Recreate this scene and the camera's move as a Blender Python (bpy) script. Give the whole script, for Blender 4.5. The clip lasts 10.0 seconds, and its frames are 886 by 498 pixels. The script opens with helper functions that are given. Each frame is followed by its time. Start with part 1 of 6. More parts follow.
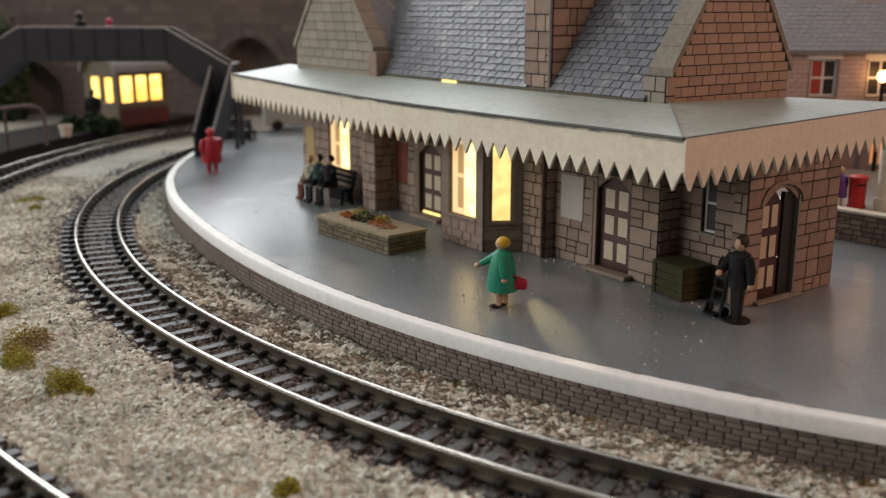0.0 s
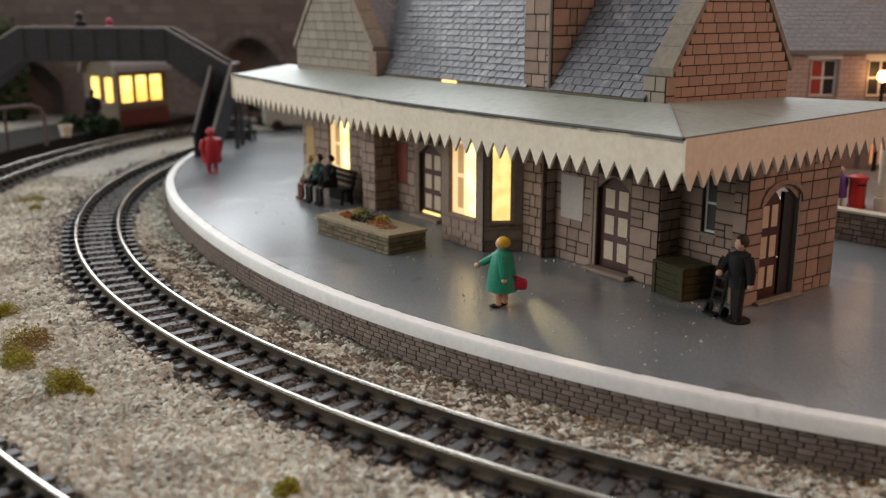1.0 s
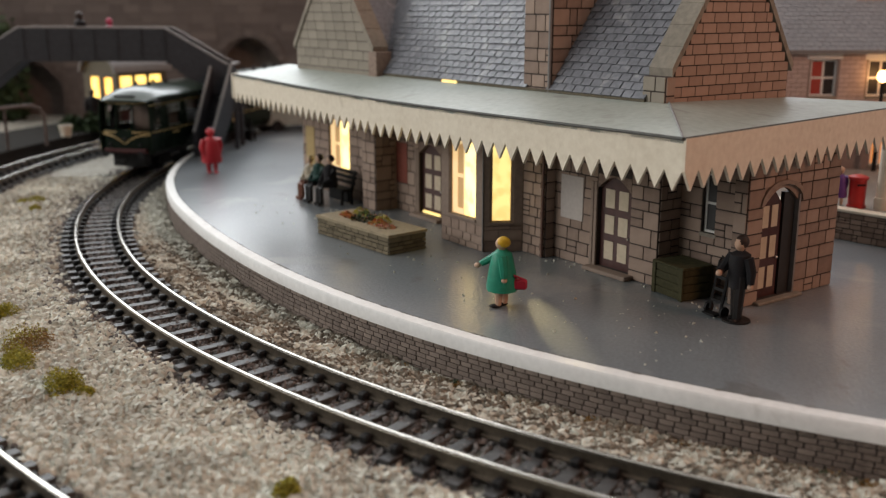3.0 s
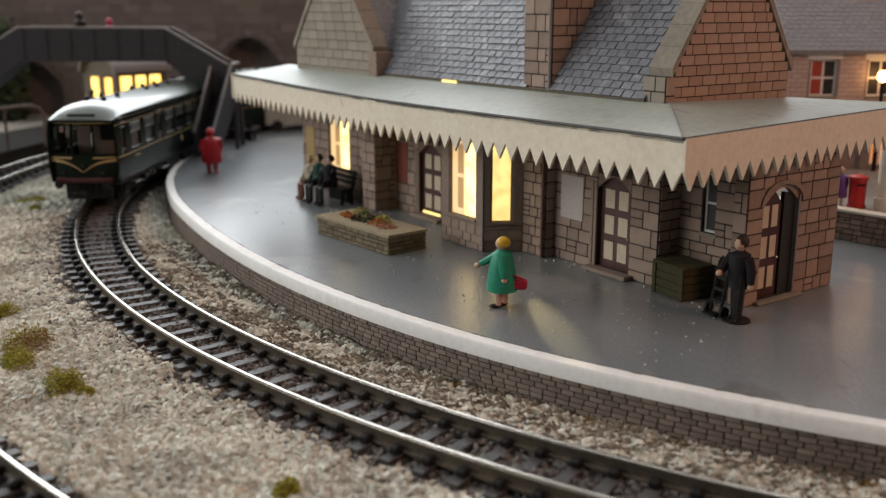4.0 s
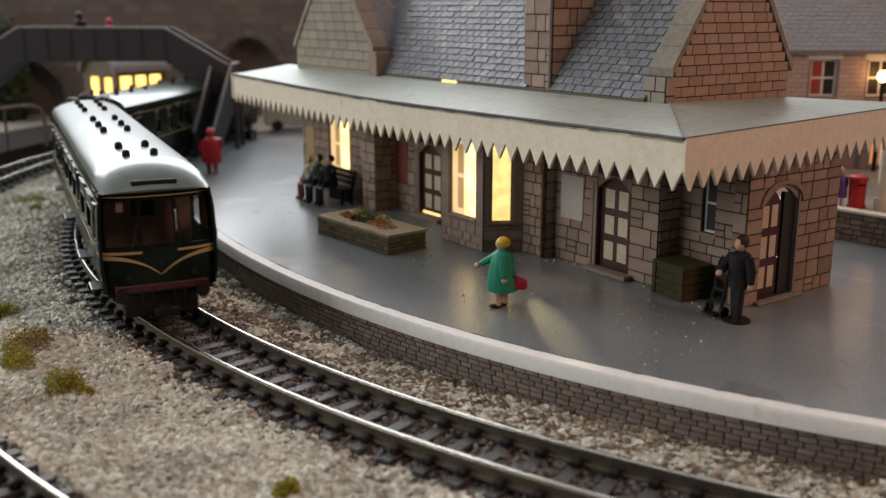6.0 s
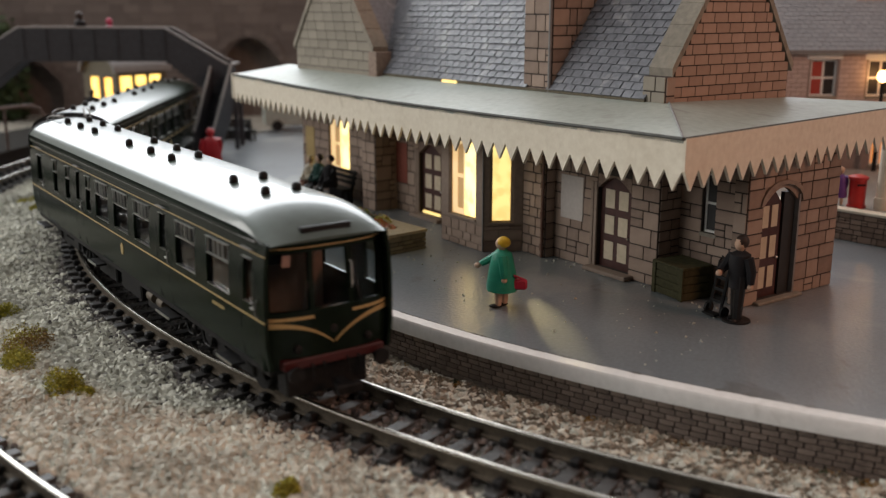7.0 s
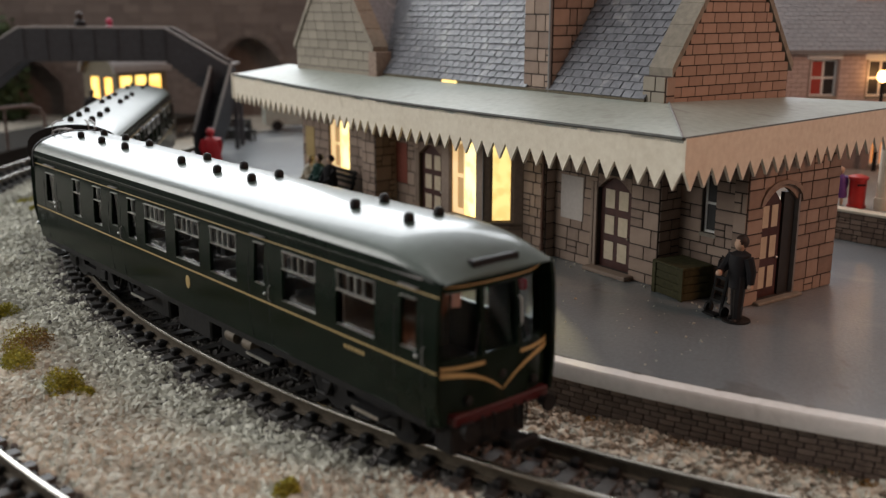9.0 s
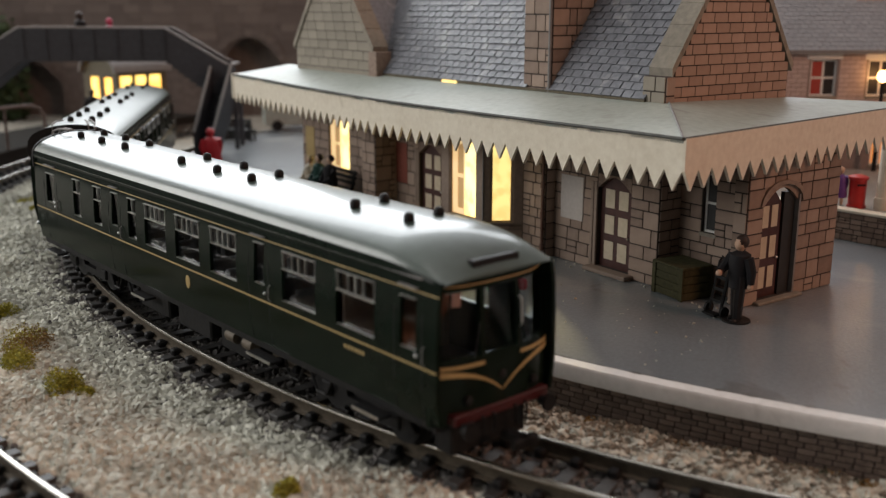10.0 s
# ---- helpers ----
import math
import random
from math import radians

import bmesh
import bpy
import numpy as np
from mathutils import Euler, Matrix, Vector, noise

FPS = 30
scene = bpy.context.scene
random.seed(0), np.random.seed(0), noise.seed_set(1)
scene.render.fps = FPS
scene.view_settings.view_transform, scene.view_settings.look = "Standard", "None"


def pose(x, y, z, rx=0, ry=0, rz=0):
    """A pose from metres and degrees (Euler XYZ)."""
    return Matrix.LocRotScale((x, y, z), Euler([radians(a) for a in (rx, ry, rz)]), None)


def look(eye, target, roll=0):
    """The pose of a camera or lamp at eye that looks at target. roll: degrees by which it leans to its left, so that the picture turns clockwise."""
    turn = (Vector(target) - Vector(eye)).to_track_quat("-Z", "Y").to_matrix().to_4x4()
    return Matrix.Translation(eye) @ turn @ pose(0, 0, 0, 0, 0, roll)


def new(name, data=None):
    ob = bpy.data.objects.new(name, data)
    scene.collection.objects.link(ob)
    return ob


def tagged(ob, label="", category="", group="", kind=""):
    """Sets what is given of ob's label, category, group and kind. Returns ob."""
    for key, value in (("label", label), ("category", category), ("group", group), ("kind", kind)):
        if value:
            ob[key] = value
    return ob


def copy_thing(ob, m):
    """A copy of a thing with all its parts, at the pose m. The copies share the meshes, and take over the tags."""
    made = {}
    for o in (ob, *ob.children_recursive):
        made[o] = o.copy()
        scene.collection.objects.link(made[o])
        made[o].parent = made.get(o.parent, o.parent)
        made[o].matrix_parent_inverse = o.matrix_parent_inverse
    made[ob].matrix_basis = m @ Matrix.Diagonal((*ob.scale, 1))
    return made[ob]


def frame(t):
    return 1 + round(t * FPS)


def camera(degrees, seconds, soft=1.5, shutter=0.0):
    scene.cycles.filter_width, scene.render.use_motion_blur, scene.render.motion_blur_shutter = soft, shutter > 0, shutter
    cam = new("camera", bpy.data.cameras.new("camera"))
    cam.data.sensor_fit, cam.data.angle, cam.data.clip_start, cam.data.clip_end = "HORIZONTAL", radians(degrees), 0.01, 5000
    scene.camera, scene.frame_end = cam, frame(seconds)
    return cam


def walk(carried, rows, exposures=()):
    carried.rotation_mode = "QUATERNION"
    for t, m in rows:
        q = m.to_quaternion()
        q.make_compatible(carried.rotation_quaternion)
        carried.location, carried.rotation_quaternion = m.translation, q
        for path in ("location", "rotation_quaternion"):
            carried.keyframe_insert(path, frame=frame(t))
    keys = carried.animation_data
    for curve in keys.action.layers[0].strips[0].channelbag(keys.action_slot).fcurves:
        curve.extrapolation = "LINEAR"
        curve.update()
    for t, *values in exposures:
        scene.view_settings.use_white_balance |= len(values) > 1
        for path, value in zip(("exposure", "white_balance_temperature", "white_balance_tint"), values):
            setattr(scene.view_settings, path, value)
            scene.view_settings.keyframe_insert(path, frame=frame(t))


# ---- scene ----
# ---- camera: it stands still ----
MM = 0.001
cam = camera(49.02, 10.0, soft=1.3, shutter=0.4)
EYE = pose(0, 0, 0.0942, 90 - 13.93, 0, 0)
walk(cam, [(0.0, EYE), (10.0, EYE)])
cam.data.dof.use_dof = True
cam.data.dof.focus_distance = 0.305
cam.data.dof.aperture_fstop = 15.5

# ---- light: daylight from a window behind the layout, dim room ----
world = bpy.data.worlds.new("room_air")
scene.world = world
world.use_nodes = True
world.node_tree.nodes["Background"].inputs[0].default_value = (0.55, 0.58, 0.62, 1)
world.node_tree.nodes["Background"].inputs[1].default_value = 0.10
scene.view_settings.exposure = -0.11


def area(name, m, sx, sy, watts, colour):
    lamp = bpy.data.lights.new(name, "AREA")
    lamp.shape, lamp.size, lamp.size_y, lamp.energy, lamp.color = "RECTANGLE", sx, sy, watts, colour
    ob = new(name, lamp)
    ob.matrix_world = m
    return ob


area("window_daylight", look((-0.26, 1.74, 0.60), (-0.07, 0.35, 0.07)), 1.88, 1.09, 43.0, (0.93, 0.97, 1.0))
area("warm_room_lamp", look((1.125, -0.44, 0.75), (0.1, 0.39, 0.0)), 0.3, 0.3, 6.2, (1.0, 0.49, 0.30))
# Unseen overhead lamp, added to fill in the dark foreground.
area("overhead_fill", look((-0.225, 0.16, 1.2), (-0.225, 0.161, 0.0)), 0.68, 0.68, 1.3, (1.0, 0.97, 0.94))
area("side_window_daylight", look((-1.65, 0.36, 0.62), (0.0, 0.30, 0.03)), 1.90, 0.72, 21.0, (1.0, 0.98, 0.94))

def bulb(name, m, watts, colour, spread):
    """A small filament lamp inside a building, shining out through a window."""
    lamp = bpy.data.lights.new(name, "SPOT")
    lamp.energy, lamp.color, lamp.spot_size, lamp.spot_blend, lamp.shadow_soft_size = watts, colour, radians(spread), 0.9, 0.0012
    ob = new(name, lamp)
    ob.matrix_world = m
    return ob


# ---- helpers for building, in millimetres ----
U = (-0.5751, 0.8181)
K0 = (91.4, 285.7)
ZP = 4.66
CX, CY, R0 = 275.3, 569.37, 453.8


def site(s, d, z=ZP, turn=0.0):
    """A place by the station: s along its front, d inwards, z up, in millimetres; x runs along the front towards the viewer's right."""
    x = K0[0] + s * U[0] + d * U[1]
    y = K0[1] + s * U[1] - d * U[0]
    return pose(x * MM, y * MM, z * MM, 0, 0, -54.89 + turn)


def polar(r, deg, z=0.0):
    a = radians(deg)
    return Vector((CX + r * math.cos(a), CY + r * math.sin(a), z))


def box(bm, x0, x1, y0, y1, z0, z1, bevel=0.0, m=None):
    vs = [bm.verts.new((x, y, z)) for z in (z0, z1) for y in (y0, y1) for x in (x0, x1)]
    fs = [bm.faces.new([vs[i] for i in f]) for f in ((0, 2, 3, 1), (4, 5, 7, 6), (0, 1, 5, 4), (2, 6, 7, 3), (0, 4, 6, 2), (1, 3, 7, 5))]
    if bevel:
        es = list({e for f in fs for e in f.edges})
        got = bmesh.ops.bevel(bm, geom=es, offset=bevel, segments=1, affect="EDGES")
        vs = list({v for f in got["faces"] for v in f.verts} | {v for v in vs if v.is_valid})
    if m is not None:
        bmesh.ops.transform(bm, matrix=m, verts=vs)
    return vs


def prism(bm, outline, y0, y1, m=None):
    """Outline in x, z pulled from y0 to y1."""
    a = [bm.verts.new((x, y0, z)) for x, z in outline]
    b = [bm.verts.new((x, y1, z)) for x, z in outline]
    n = len(a)
    bm.faces.new(a)
    bm.faces.new(b[::-1])
    for i in range(n):
        bm.faces.new((a[i], b[i], b[(i + 1) % n], a[(i + 1) % n]))
    if m is not None:
        bmesh.ops.transform(bm, matrix=m, verts=a + b)
    return a + b


def slab(bm, outline, z0, z1):
    """Outline in x, y pulled from z0 to z1."""
    a = [bm.verts.new((x, y, z0)) for x, y in outline]
    b = [bm.verts.new((x, y, z1)) for x, y in outline]
    n = len(a)
    bm.faces.new(a[::-1])
    bm.faces.new(b)
    for i in range(n):
        bm.faces.new((a[i], a[(i + 1) % n], b[(i + 1) % n], b[i]))
    return a + b


def tube(bm, path, radius, sides=8, taper=None):
    """A round bar along a path of points; taper gives a radius for each point."""
    path = [Vector(q) for q in path]
    rings = []
    for i, q in enumerate(path):
        way = (path[min(i + 1, len(path) - 1)] - path[max(i - 1, 0)]).normalized()
        side = way.cross(Vector((0, 0, 1)) if abs(way.z) < 0.9 else Vector((1, 0, 0))).normalized()
        up = side.cross(way)
        r = taper[i] if taper else radius
        rings.append([bm.verts.new(q + r * (math.cos(k * 2 * math.pi / sides) * side + math.sin(k * 2 * math.pi / sides) * up)) for k in range(sides)])
    for a, b in zip(rings, rings[1:]):
        for k in range(sides):
            bm.faces.new((a[k], a[(k + 1) % sides], b[(k + 1) % sides], b[k]))
    bm.faces.new(rings[0][::-1])
    bm.faces.new(rings[-1])
    return [v for r in rings for v in r]


def ball(bm, x, y, z, rx, ry=None, rz=None, u=10, v=7, m=None):
    got = bmesh.ops.create_uvsphere(bm, u_segments=u, v_segments=v, radius=1.0)
    mm = pose(x, y, z) @ Matrix.Diagonal((rx, ry or rx, rz or rx, 1))
    bmesh.ops.transform(bm, matrix=(m @ mm) if m is not None else mm, verts=got["verts"])
    return got["verts"]


def holed(bm, x0, x1, z0, z1, holes, y0, y1, shape=None, step=None):
    """A slab from y0 to y1 with rectangular openings (x0, x1, z0, z1) right through it; shape moves its points."""
    xs, zs = {x0, x1}, {z0, z1}
    for h in holes:
        xs |= {h[0], h[1]}
        zs |= {h[2], h[3]}
    if step:
        n = max(1, int((x1 - x0) / step))
        xs |= {x0 + (x1 - x0) * i / n for i in range(n + 1)}
        n = max(1, int((z1 - z0) / step))
        zs |= {z0 + (z1 - z0) * i / n for i in range(n + 1)}
    xs = sorted(x for x in xs if x0 <= x <= x1)
    zs = sorted(z for z in zs if z0 <= z <= z1)
    made = {}

    def vert(i, j, y):
        key = (i, j, y)
        if key not in made:
            q = (xs[i], y, zs[j])
            made[key] = bm.verts.new(shape(*q) if shape else q)
        return made[key]

    def solid(i, j):
        if not (0 <= i < len(xs) - 1 and 0 <= j < len(zs) - 1):
            return False
        cx, cz = (xs[i] + xs[i + 1]) / 2, (zs[j] + zs[j + 1]) / 2
        return not any(h[0] < cx < h[1] and h[2] < cz < h[3] for h in holes)

    for i in range(len(xs) - 1):
        for j in range(len(zs) - 1):
            if not solid(i, j):
                continue
            bm.faces.new((vert(i, j, y0), vert(i + 1, j, y0), vert(i + 1, j + 1, y0), vert(i, j + 1, y0)))
            bm.faces.new((vert(i, j, y1), vert(i, j + 1, y1), vert(i + 1, j + 1, y1), vert(i + 1, j, y1)))
            if not solid(i - 1, j):
                bm.faces.new((vert(i, j, y0), vert(i, j + 1, y0), vert(i, j + 1, y1), vert(i, j, y1)))
            if not solid(i + 1, j):
                bm.faces.new((vert(i + 1, j, y0), vert(i + 1, j, y1), vert(i + 1, j + 1, y1), vert(i + 1, j + 1, y0)))
            if not solid(i, j - 1):
                bm.faces.new((vert(i, j, y0), vert(i, j, y1), vert(i + 1, j, y1), vert(i + 1, j, y0)))
            if not solid(i, j + 1):
                bm.faces.new((vert(i, j + 1, y0), vert(i + 1, j + 1, y0), vert(i + 1, j + 1, y1), vert(i, j + 1, y1)))


def mesh(name, bm, materials, smooth=False, pick=None):
    bmesh.ops.recalc_face_normals(bm, faces=bm.faces)
    bmesh.ops.scale(bm, vec=(MM, MM, MM), verts=bm.verts)
    me = bpy.data.meshes.new(name)
    bm.to_mesh(me)
    bm.free()
    for m in materials if isinstance(materials, (list, tuple)) else [materials]:
        me.materials.append(m)
    if smooth:
        me.polygons.foreach_set("use_smooth", [True] * len(me.polygons))
        me.set_sharp_from_angle(angle=radians(40))
    return me


def part(name, bm, material, parent, label="", smooth=False, kind=""):
    ob = new(name, mesh(name, bm, material, smooth))
    ob.parent = parent
    return tagged(ob, label, kind=kind)


def thing(name, m, label, category, group="", kind=""):
    ob = new(name)
    ob.empty_display_size = 0.005
    ob.matrix_world = m
    return tagged(ob, label, category, group, kind)


def solo(name, bm, material, m, label, category="", group="", kind="", smooth=False):
    ob = new(name, mesh(name, bm, material, smooth))
    ob.matrix_world = m
    return tagged(ob, label, category, group, kind)


ORIGIN = Matrix.Identity(4)


def B():
    return bmesh.new()


# ---- materials ----
def mat(name, a, b, rough=0.7, grain=1.0, bump=0.1, metal=0.0, stain=25.0, stains=0.35, vary=0.0, spec=0.5, coat=0.0, island=0.0):
    """Two colours mixed by a fine grain (in mm) and by broad stains; vary: from piece to piece."""
    m = bpy.data.materials.new(name)
    m.use_nodes = True
    nt = m.node_tree
    N, Lk = nt.nodes, nt.links
    sh = N["Principled BSDF"]
    co = N.new("ShaderNodeTexCoord")
    fine, wide = N.new("ShaderNodeTexNoise"), N.new("ShaderNodeTexNoise")
    fine.inputs["Scale"].default_value, fine.inputs["Detail"].default_value = 1000 / grain, 4
    wide.inputs["Scale"].default_value, wide.inputs["Detail"].default_value = 1000 / stain, 5
    for n in (fine, wide):
        Lk.new(co.outputs["Object"], n.inputs["Vector"])
    mix = N.new("ShaderNodeMix")
    mix.data_type = "RGBA"
    mix.inputs["A"].default_value, mix.inputs["B"].default_value = (*a, 1), (*b, 1)
    add = N.new("ShaderNodeMath")
    add.operation = "MULTIPLY_ADD"
    Lk.new(wide.outputs["Fac"], add.inputs[0])
    add.inputs[1].default_value = stains * 2
    sub = N.new("ShaderNodeMath")
    sub.operation = "MULTIPLY_ADD"
    Lk.new(fine.outputs["Fac"], sub.inputs[0])
    sub.inputs[1].default_value, sub.inputs[2].default_value = 1.4, -0.2 - stains
    Lk.new(sub.outputs[0], add.inputs[2])
    out = add.outputs[0]
    for amount, node, socket in ((vary, "ShaderNodeObjectInfo", "Random"), (island, "ShaderNodeNewGeometry", "Random Per Island")):
        if amount:
            info = N.new(node)
            more = N.new("ShaderNodeMath")
            more.operation = "MULTIPLY_ADD"
            Lk.new(info.outputs[socket], more.inputs[0])
            more.inputs[1].default_value = amount
            shift = N.new("ShaderNodeMath")
            shift.operation = "SUBTRACT"
            Lk.new(out, shift.inputs[0])
            shift.inputs[1].default_value = amount / 2
            Lk.new(shift.outputs[0], more.inputs[2])
            out = more.outputs[0]
    mix.clamp_factor = True
    Lk.new(out, mix.inputs["Factor"])
    Lk.new(mix.outputs["Result"], sh.inputs["Base Color"])
    sh.inputs["Metallic"].default_value = metal
    sh.inputs["Specular IOR Level"].default_value = spec
    sh.inputs["Coat Weight"].default_value = coat
    ro = N.new("ShaderNodeMath")
    ro.operation = "MULTIPLY_ADD"
    Lk.new(wide.outputs["Fac"], ro.inputs[0])
    ro.inputs[1].default_value, ro.inputs[2].default_value = 0.3 * rough, rough * 0.85
    ro.use_clamp = True
    Lk.new(ro.outputs[0], sh.inputs["Roughness"])
    if bump:
        bp = N.new("ShaderNodeBump")
        bp.inputs["Strength"].default_value, bp.inputs["Distance"].default_value = min(1.0, bump), 0.3 * MM * grain
        Lk.new(fine.outputs["Fac"], bp.inputs["Height"])
        Lk.new(bp.outputs[0], sh.inputs["Normal"])
        if coat:
            Lk.new(bp.outputs[0], sh.inputs["Coat Normal"])
            sh.inputs["Coat Roughness"].default_value = 0.06
    return m


def paint(name, c, rough=0.45):
    return mat(name, tuple(v * 0.8 for v in c), tuple(min(1, v * 1.15) for v in c), rough, 1.5, 0.15, stain=6, stains=0.3, spec=0.3)


def glow(name, colour, strength, dark=None, size=8.0):
    """A lit pane: what gives off light; dark mottles it as things behind the pane do."""
    m = bpy.data.materials.new(name)
    m.use_nodes = True
    N, Lk = m.node_tree.nodes, m.node_tree.links
    sh = N["Principled BSDF"]
    sh.inputs["Base Color"].default_value = (*colour, 1)
    sh.inputs["Emission Strength"].default_value = strength
    sh.inputs["Emission Color"].default_value = (*colour, 1)
    if dark:
        co, no, mix = N.new("ShaderNodeTexCoord"), N.new("ShaderNodeTexNoise"), N.new("ShaderNodeMix")
        no.inputs["Scale"].default_value = 1000 / size
        mix.data_type = "RGBA"
        mix.inputs["A"].default_value, mix.inputs["B"].default_value = (*dark, 1), (*colour, 1)
        ramp = N.new("ShaderNodeMapRange")
        ramp.inputs["From Min"].default_value, ramp.inputs["From Max"].default_value = 0.38, 0.55
        Lk.new(co.outputs["Object"], no.inputs["Vector"])
        Lk.new(no.outputs["Fac"], ramp.inputs["Value"])
        Lk.new(ramp.outputs["Result"], mix.inputs["Factor"])
        Lk.new(mix.outputs["Result"], sh.inputs["Emission Color"])
    return m


def clear(name, tint, rough=0.03):
    m = bpy.data.materials.new(name)
    m.use_nodes = True
    sh = m.node_tree.nodes["Principled BSDF"]
    sh.inputs["Base Color"].default_value = (*tint, 1)
    sh.inputs["Roughness"].default_value = rough
    sh.inputs["Transmission Weight"].default_value = 1.0
    sh.inputs["IOR"].default_value = 1.2
    return m


def scuffed(m, colour, size, lo, hi, amount):
    """Marks of another colour over a material: scuffs, dirt and specks with a shape of their own."""
    N, Lk = m.node_tree.nodes, m.node_tree.links
    sh = N["Principled BSDF"]
    before = sh.inputs["Base Color"].links[0].from_socket
    co, no, ramp, mix = N.new("ShaderNodeTexCoord"), N.new("ShaderNodeTexNoise"), N.new("ShaderNodeMapRange"), N.new("ShaderNodeMix")
    no.inputs["Scale"].default_value, no.inputs["Detail"].default_value, no.inputs["Distortion"].default_value = 1000 / size, 8, 0.8
    ramp.inputs["From Min"].default_value, ramp.inputs["From Max"].default_value, ramp.inputs["To Max"].default_value = lo, hi, amount
    mix.data_type = "RGBA"
    mix.inputs["B"].default_value = (*colour, 1)
    Lk.new(co.outputs["Object"], no.inputs["Vector"])
    Lk.new(no.outputs["Fac"], ramp.inputs["Value"])
    Lk.new(ramp.outputs["Result"], mix.inputs["Factor"])
    Lk.new(before, mix.inputs["A"])
    Lk.new(mix.outputs["Result"], sh.inputs["Base Color"])
    return m


GRAVEL = mat("gravel", (0.25, 0.245, 0.205), (0.76, 0.755, 0.665), 0.9, 1.8, 0.5, stain=24, stains=0.75, island=0.4)
GROUND = mat("fine_ballast", (0.17, 0.16, 0.135), (0.48, 0.455, 0.395), 0.95, 1.4, 1.0, stain=45, stains=0.5)
TRACKBED = mat("track_ballast", (0.045, 0.042, 0.042), (0.22, 0.205, 0.195), 0.95, 1.3, 1.0, stain=30, island=0.8)
SLEEPER = mat("sleeper_plastic", (0.022, 0.021, 0.022), (0.075, 0.072, 0.07), 0.55, 1.5, 0.3, vary=0.6, spec=0.45)
RAILTOP = mat("rail_steel", (0.46, 0.44, 0.40), (0.64, 0.62, 0.57), 0.24, 2.0, 0.05, metal=1.0)
RAILSIDE = mat("rail_rust", (0.06, 0.048, 0.036), (0.14, 0.112, 0.08), 0.6, 1.2, 0.3, metal=0.3)
PLATFORM = mat("platform_paint", (0.15, 0.168, 0.182), (0.235, 0.258, 0.275), 0.30, 1.1, 0.42, stain=60, stains=0.6, coat=0.5)
DIRT = mat("seam_dirt", (0.05, 0.047, 0.042), (0.16, 0.15, 0.135), 0.9, 0.8, 0.5, stain=5, stains=0.6)
COPING = mat("coping_white", (0.72, 0.72, 0.71), (0.87, 0.87, 0.86), 0.55, 2.0, 0.08, stain=18, stains=0.5)
MORTAR = mat("wall_joint", (0.03, 0.022, 0.019), (0.065, 0.05, 0.043), 0.9, 1.0, 0.3)
PBRICK = mat("platform_brick", (0.13, 0.10, 0.085), (0.29, 0.23, 0.195), 0.8, 1.2, 0.3, vary=0.6, stain=30)
STONE = mat("card_stone", (0.162, 0.108, 0.083), (0.345, 0.252, 0.198), 0.75, 1.3, 0.3, vary=0.75, stain=9, stains=0.45)
BUFF = mat("buff_stone", (0.19, 0.167, 0.134), (0.31, 0.272, 0.22), 0.8, 1.8, 0.2, vary=0.5, stain=14)
REDSTONE = mat("gable_stone", (0.26, 0.168, 0.125), (0.42, 0.285, 0.22), 0.75, 1.6, 0.2, vary=0.5, stain=14)
SLATE = mat("slate", (0.115, 0.12, 0.137), (0.24, 0.248, 0.277), 0.46, 1.8, 0.4, stain=26, stains=0.45, island=0.35)
CANOPY = mat("canopy_grey", (0.26, 0.285, 0.25), (0.39, 0.42, 0.38), 0.5, 2.5, 0.12, stain=35, stains=0.5)
CREAM = mat("cream_card", (0.66, 0.58, 0.46), (0.82, 0.75, 0.62), 0.65, 2.0, 0.1, stain=22, stains=0.4)
MAROON = mat("maroon_paint", (0.038, 0.012, 0.010), (0.08, 0.025, 0.02), 0.45, 2.0, 0.1)
PALE = mat("pale_panel", (0.48, 0.395, 0.28), (0.62, 0.53, 0.40), 0.6, 2.0, 0.05)
PAPER = mat("faded_paper", (0.42, 0.375, 0.345), (0.52, 0.47, 0.435), 0.7, 1.6, 0.1, stain=8)
WHITE = mat("white_paint", (0.68, 0.67, 0.64), (0.82, 0.81, 0.78), 0.5, 2.0, 0.06)
DARK = mat("dark_opening", (0.012, 0.011, 0.011), (0.03, 0.027, 0.025), 0.5, 3.0, 0.0)
LIT = glow("lit_window", (1.0, 0.80, 0.38), 1.9, (1.0, 0.66, 0.20), 5.5)
LITSIDE = glow("lit_side_window", (1.0, 0.78, 0.28), 1.25, (0.92, 0.60, 0.20), 4.0)
# Lamplight coming through the curtain is given as the material's own weak glow.
LITCURTAIN = glow("lit_curtain", (1.0, 0.70, 0.36), 0.72, (0.95, 0.62, 0.28), 6.0)
LITBROWN = glow("lit_brown", (0.62, 0.38, 0.16), 0.42)
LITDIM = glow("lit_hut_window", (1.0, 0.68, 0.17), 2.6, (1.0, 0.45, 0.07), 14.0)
GREEN = mat("coach_green", (0.004, 0.008, 0.005), (0.008, 0.015, 0.010), 0.20, 4.0, 0.02, stain=30, spec=0.10)
ROOFGREY = mat("coach_roof", (0.028, 0.048, 0.038), (0.050, 0.078, 0.064), 0.34, 3.0, 0.02, stain=40, stains=0.3, spec=0.9, coat=0.3)
CARDRED = mat("pale_red_card", (0.36, 0.24, 0.23), (0.46, 0.32, 0.30), 0.6, 2.0, 0.0)
STRAW = mat("straw_line", (0.36, 0.255, 0.10), (0.47, 0.335, 0.145), 0.5, 2.0, 0.0)
BLACK = mat("black_underframe", (0.006, 0.006, 0.007), (0.018, 0.017, 0.017), 0.55, 1.5, 0.2, spec=0.2)
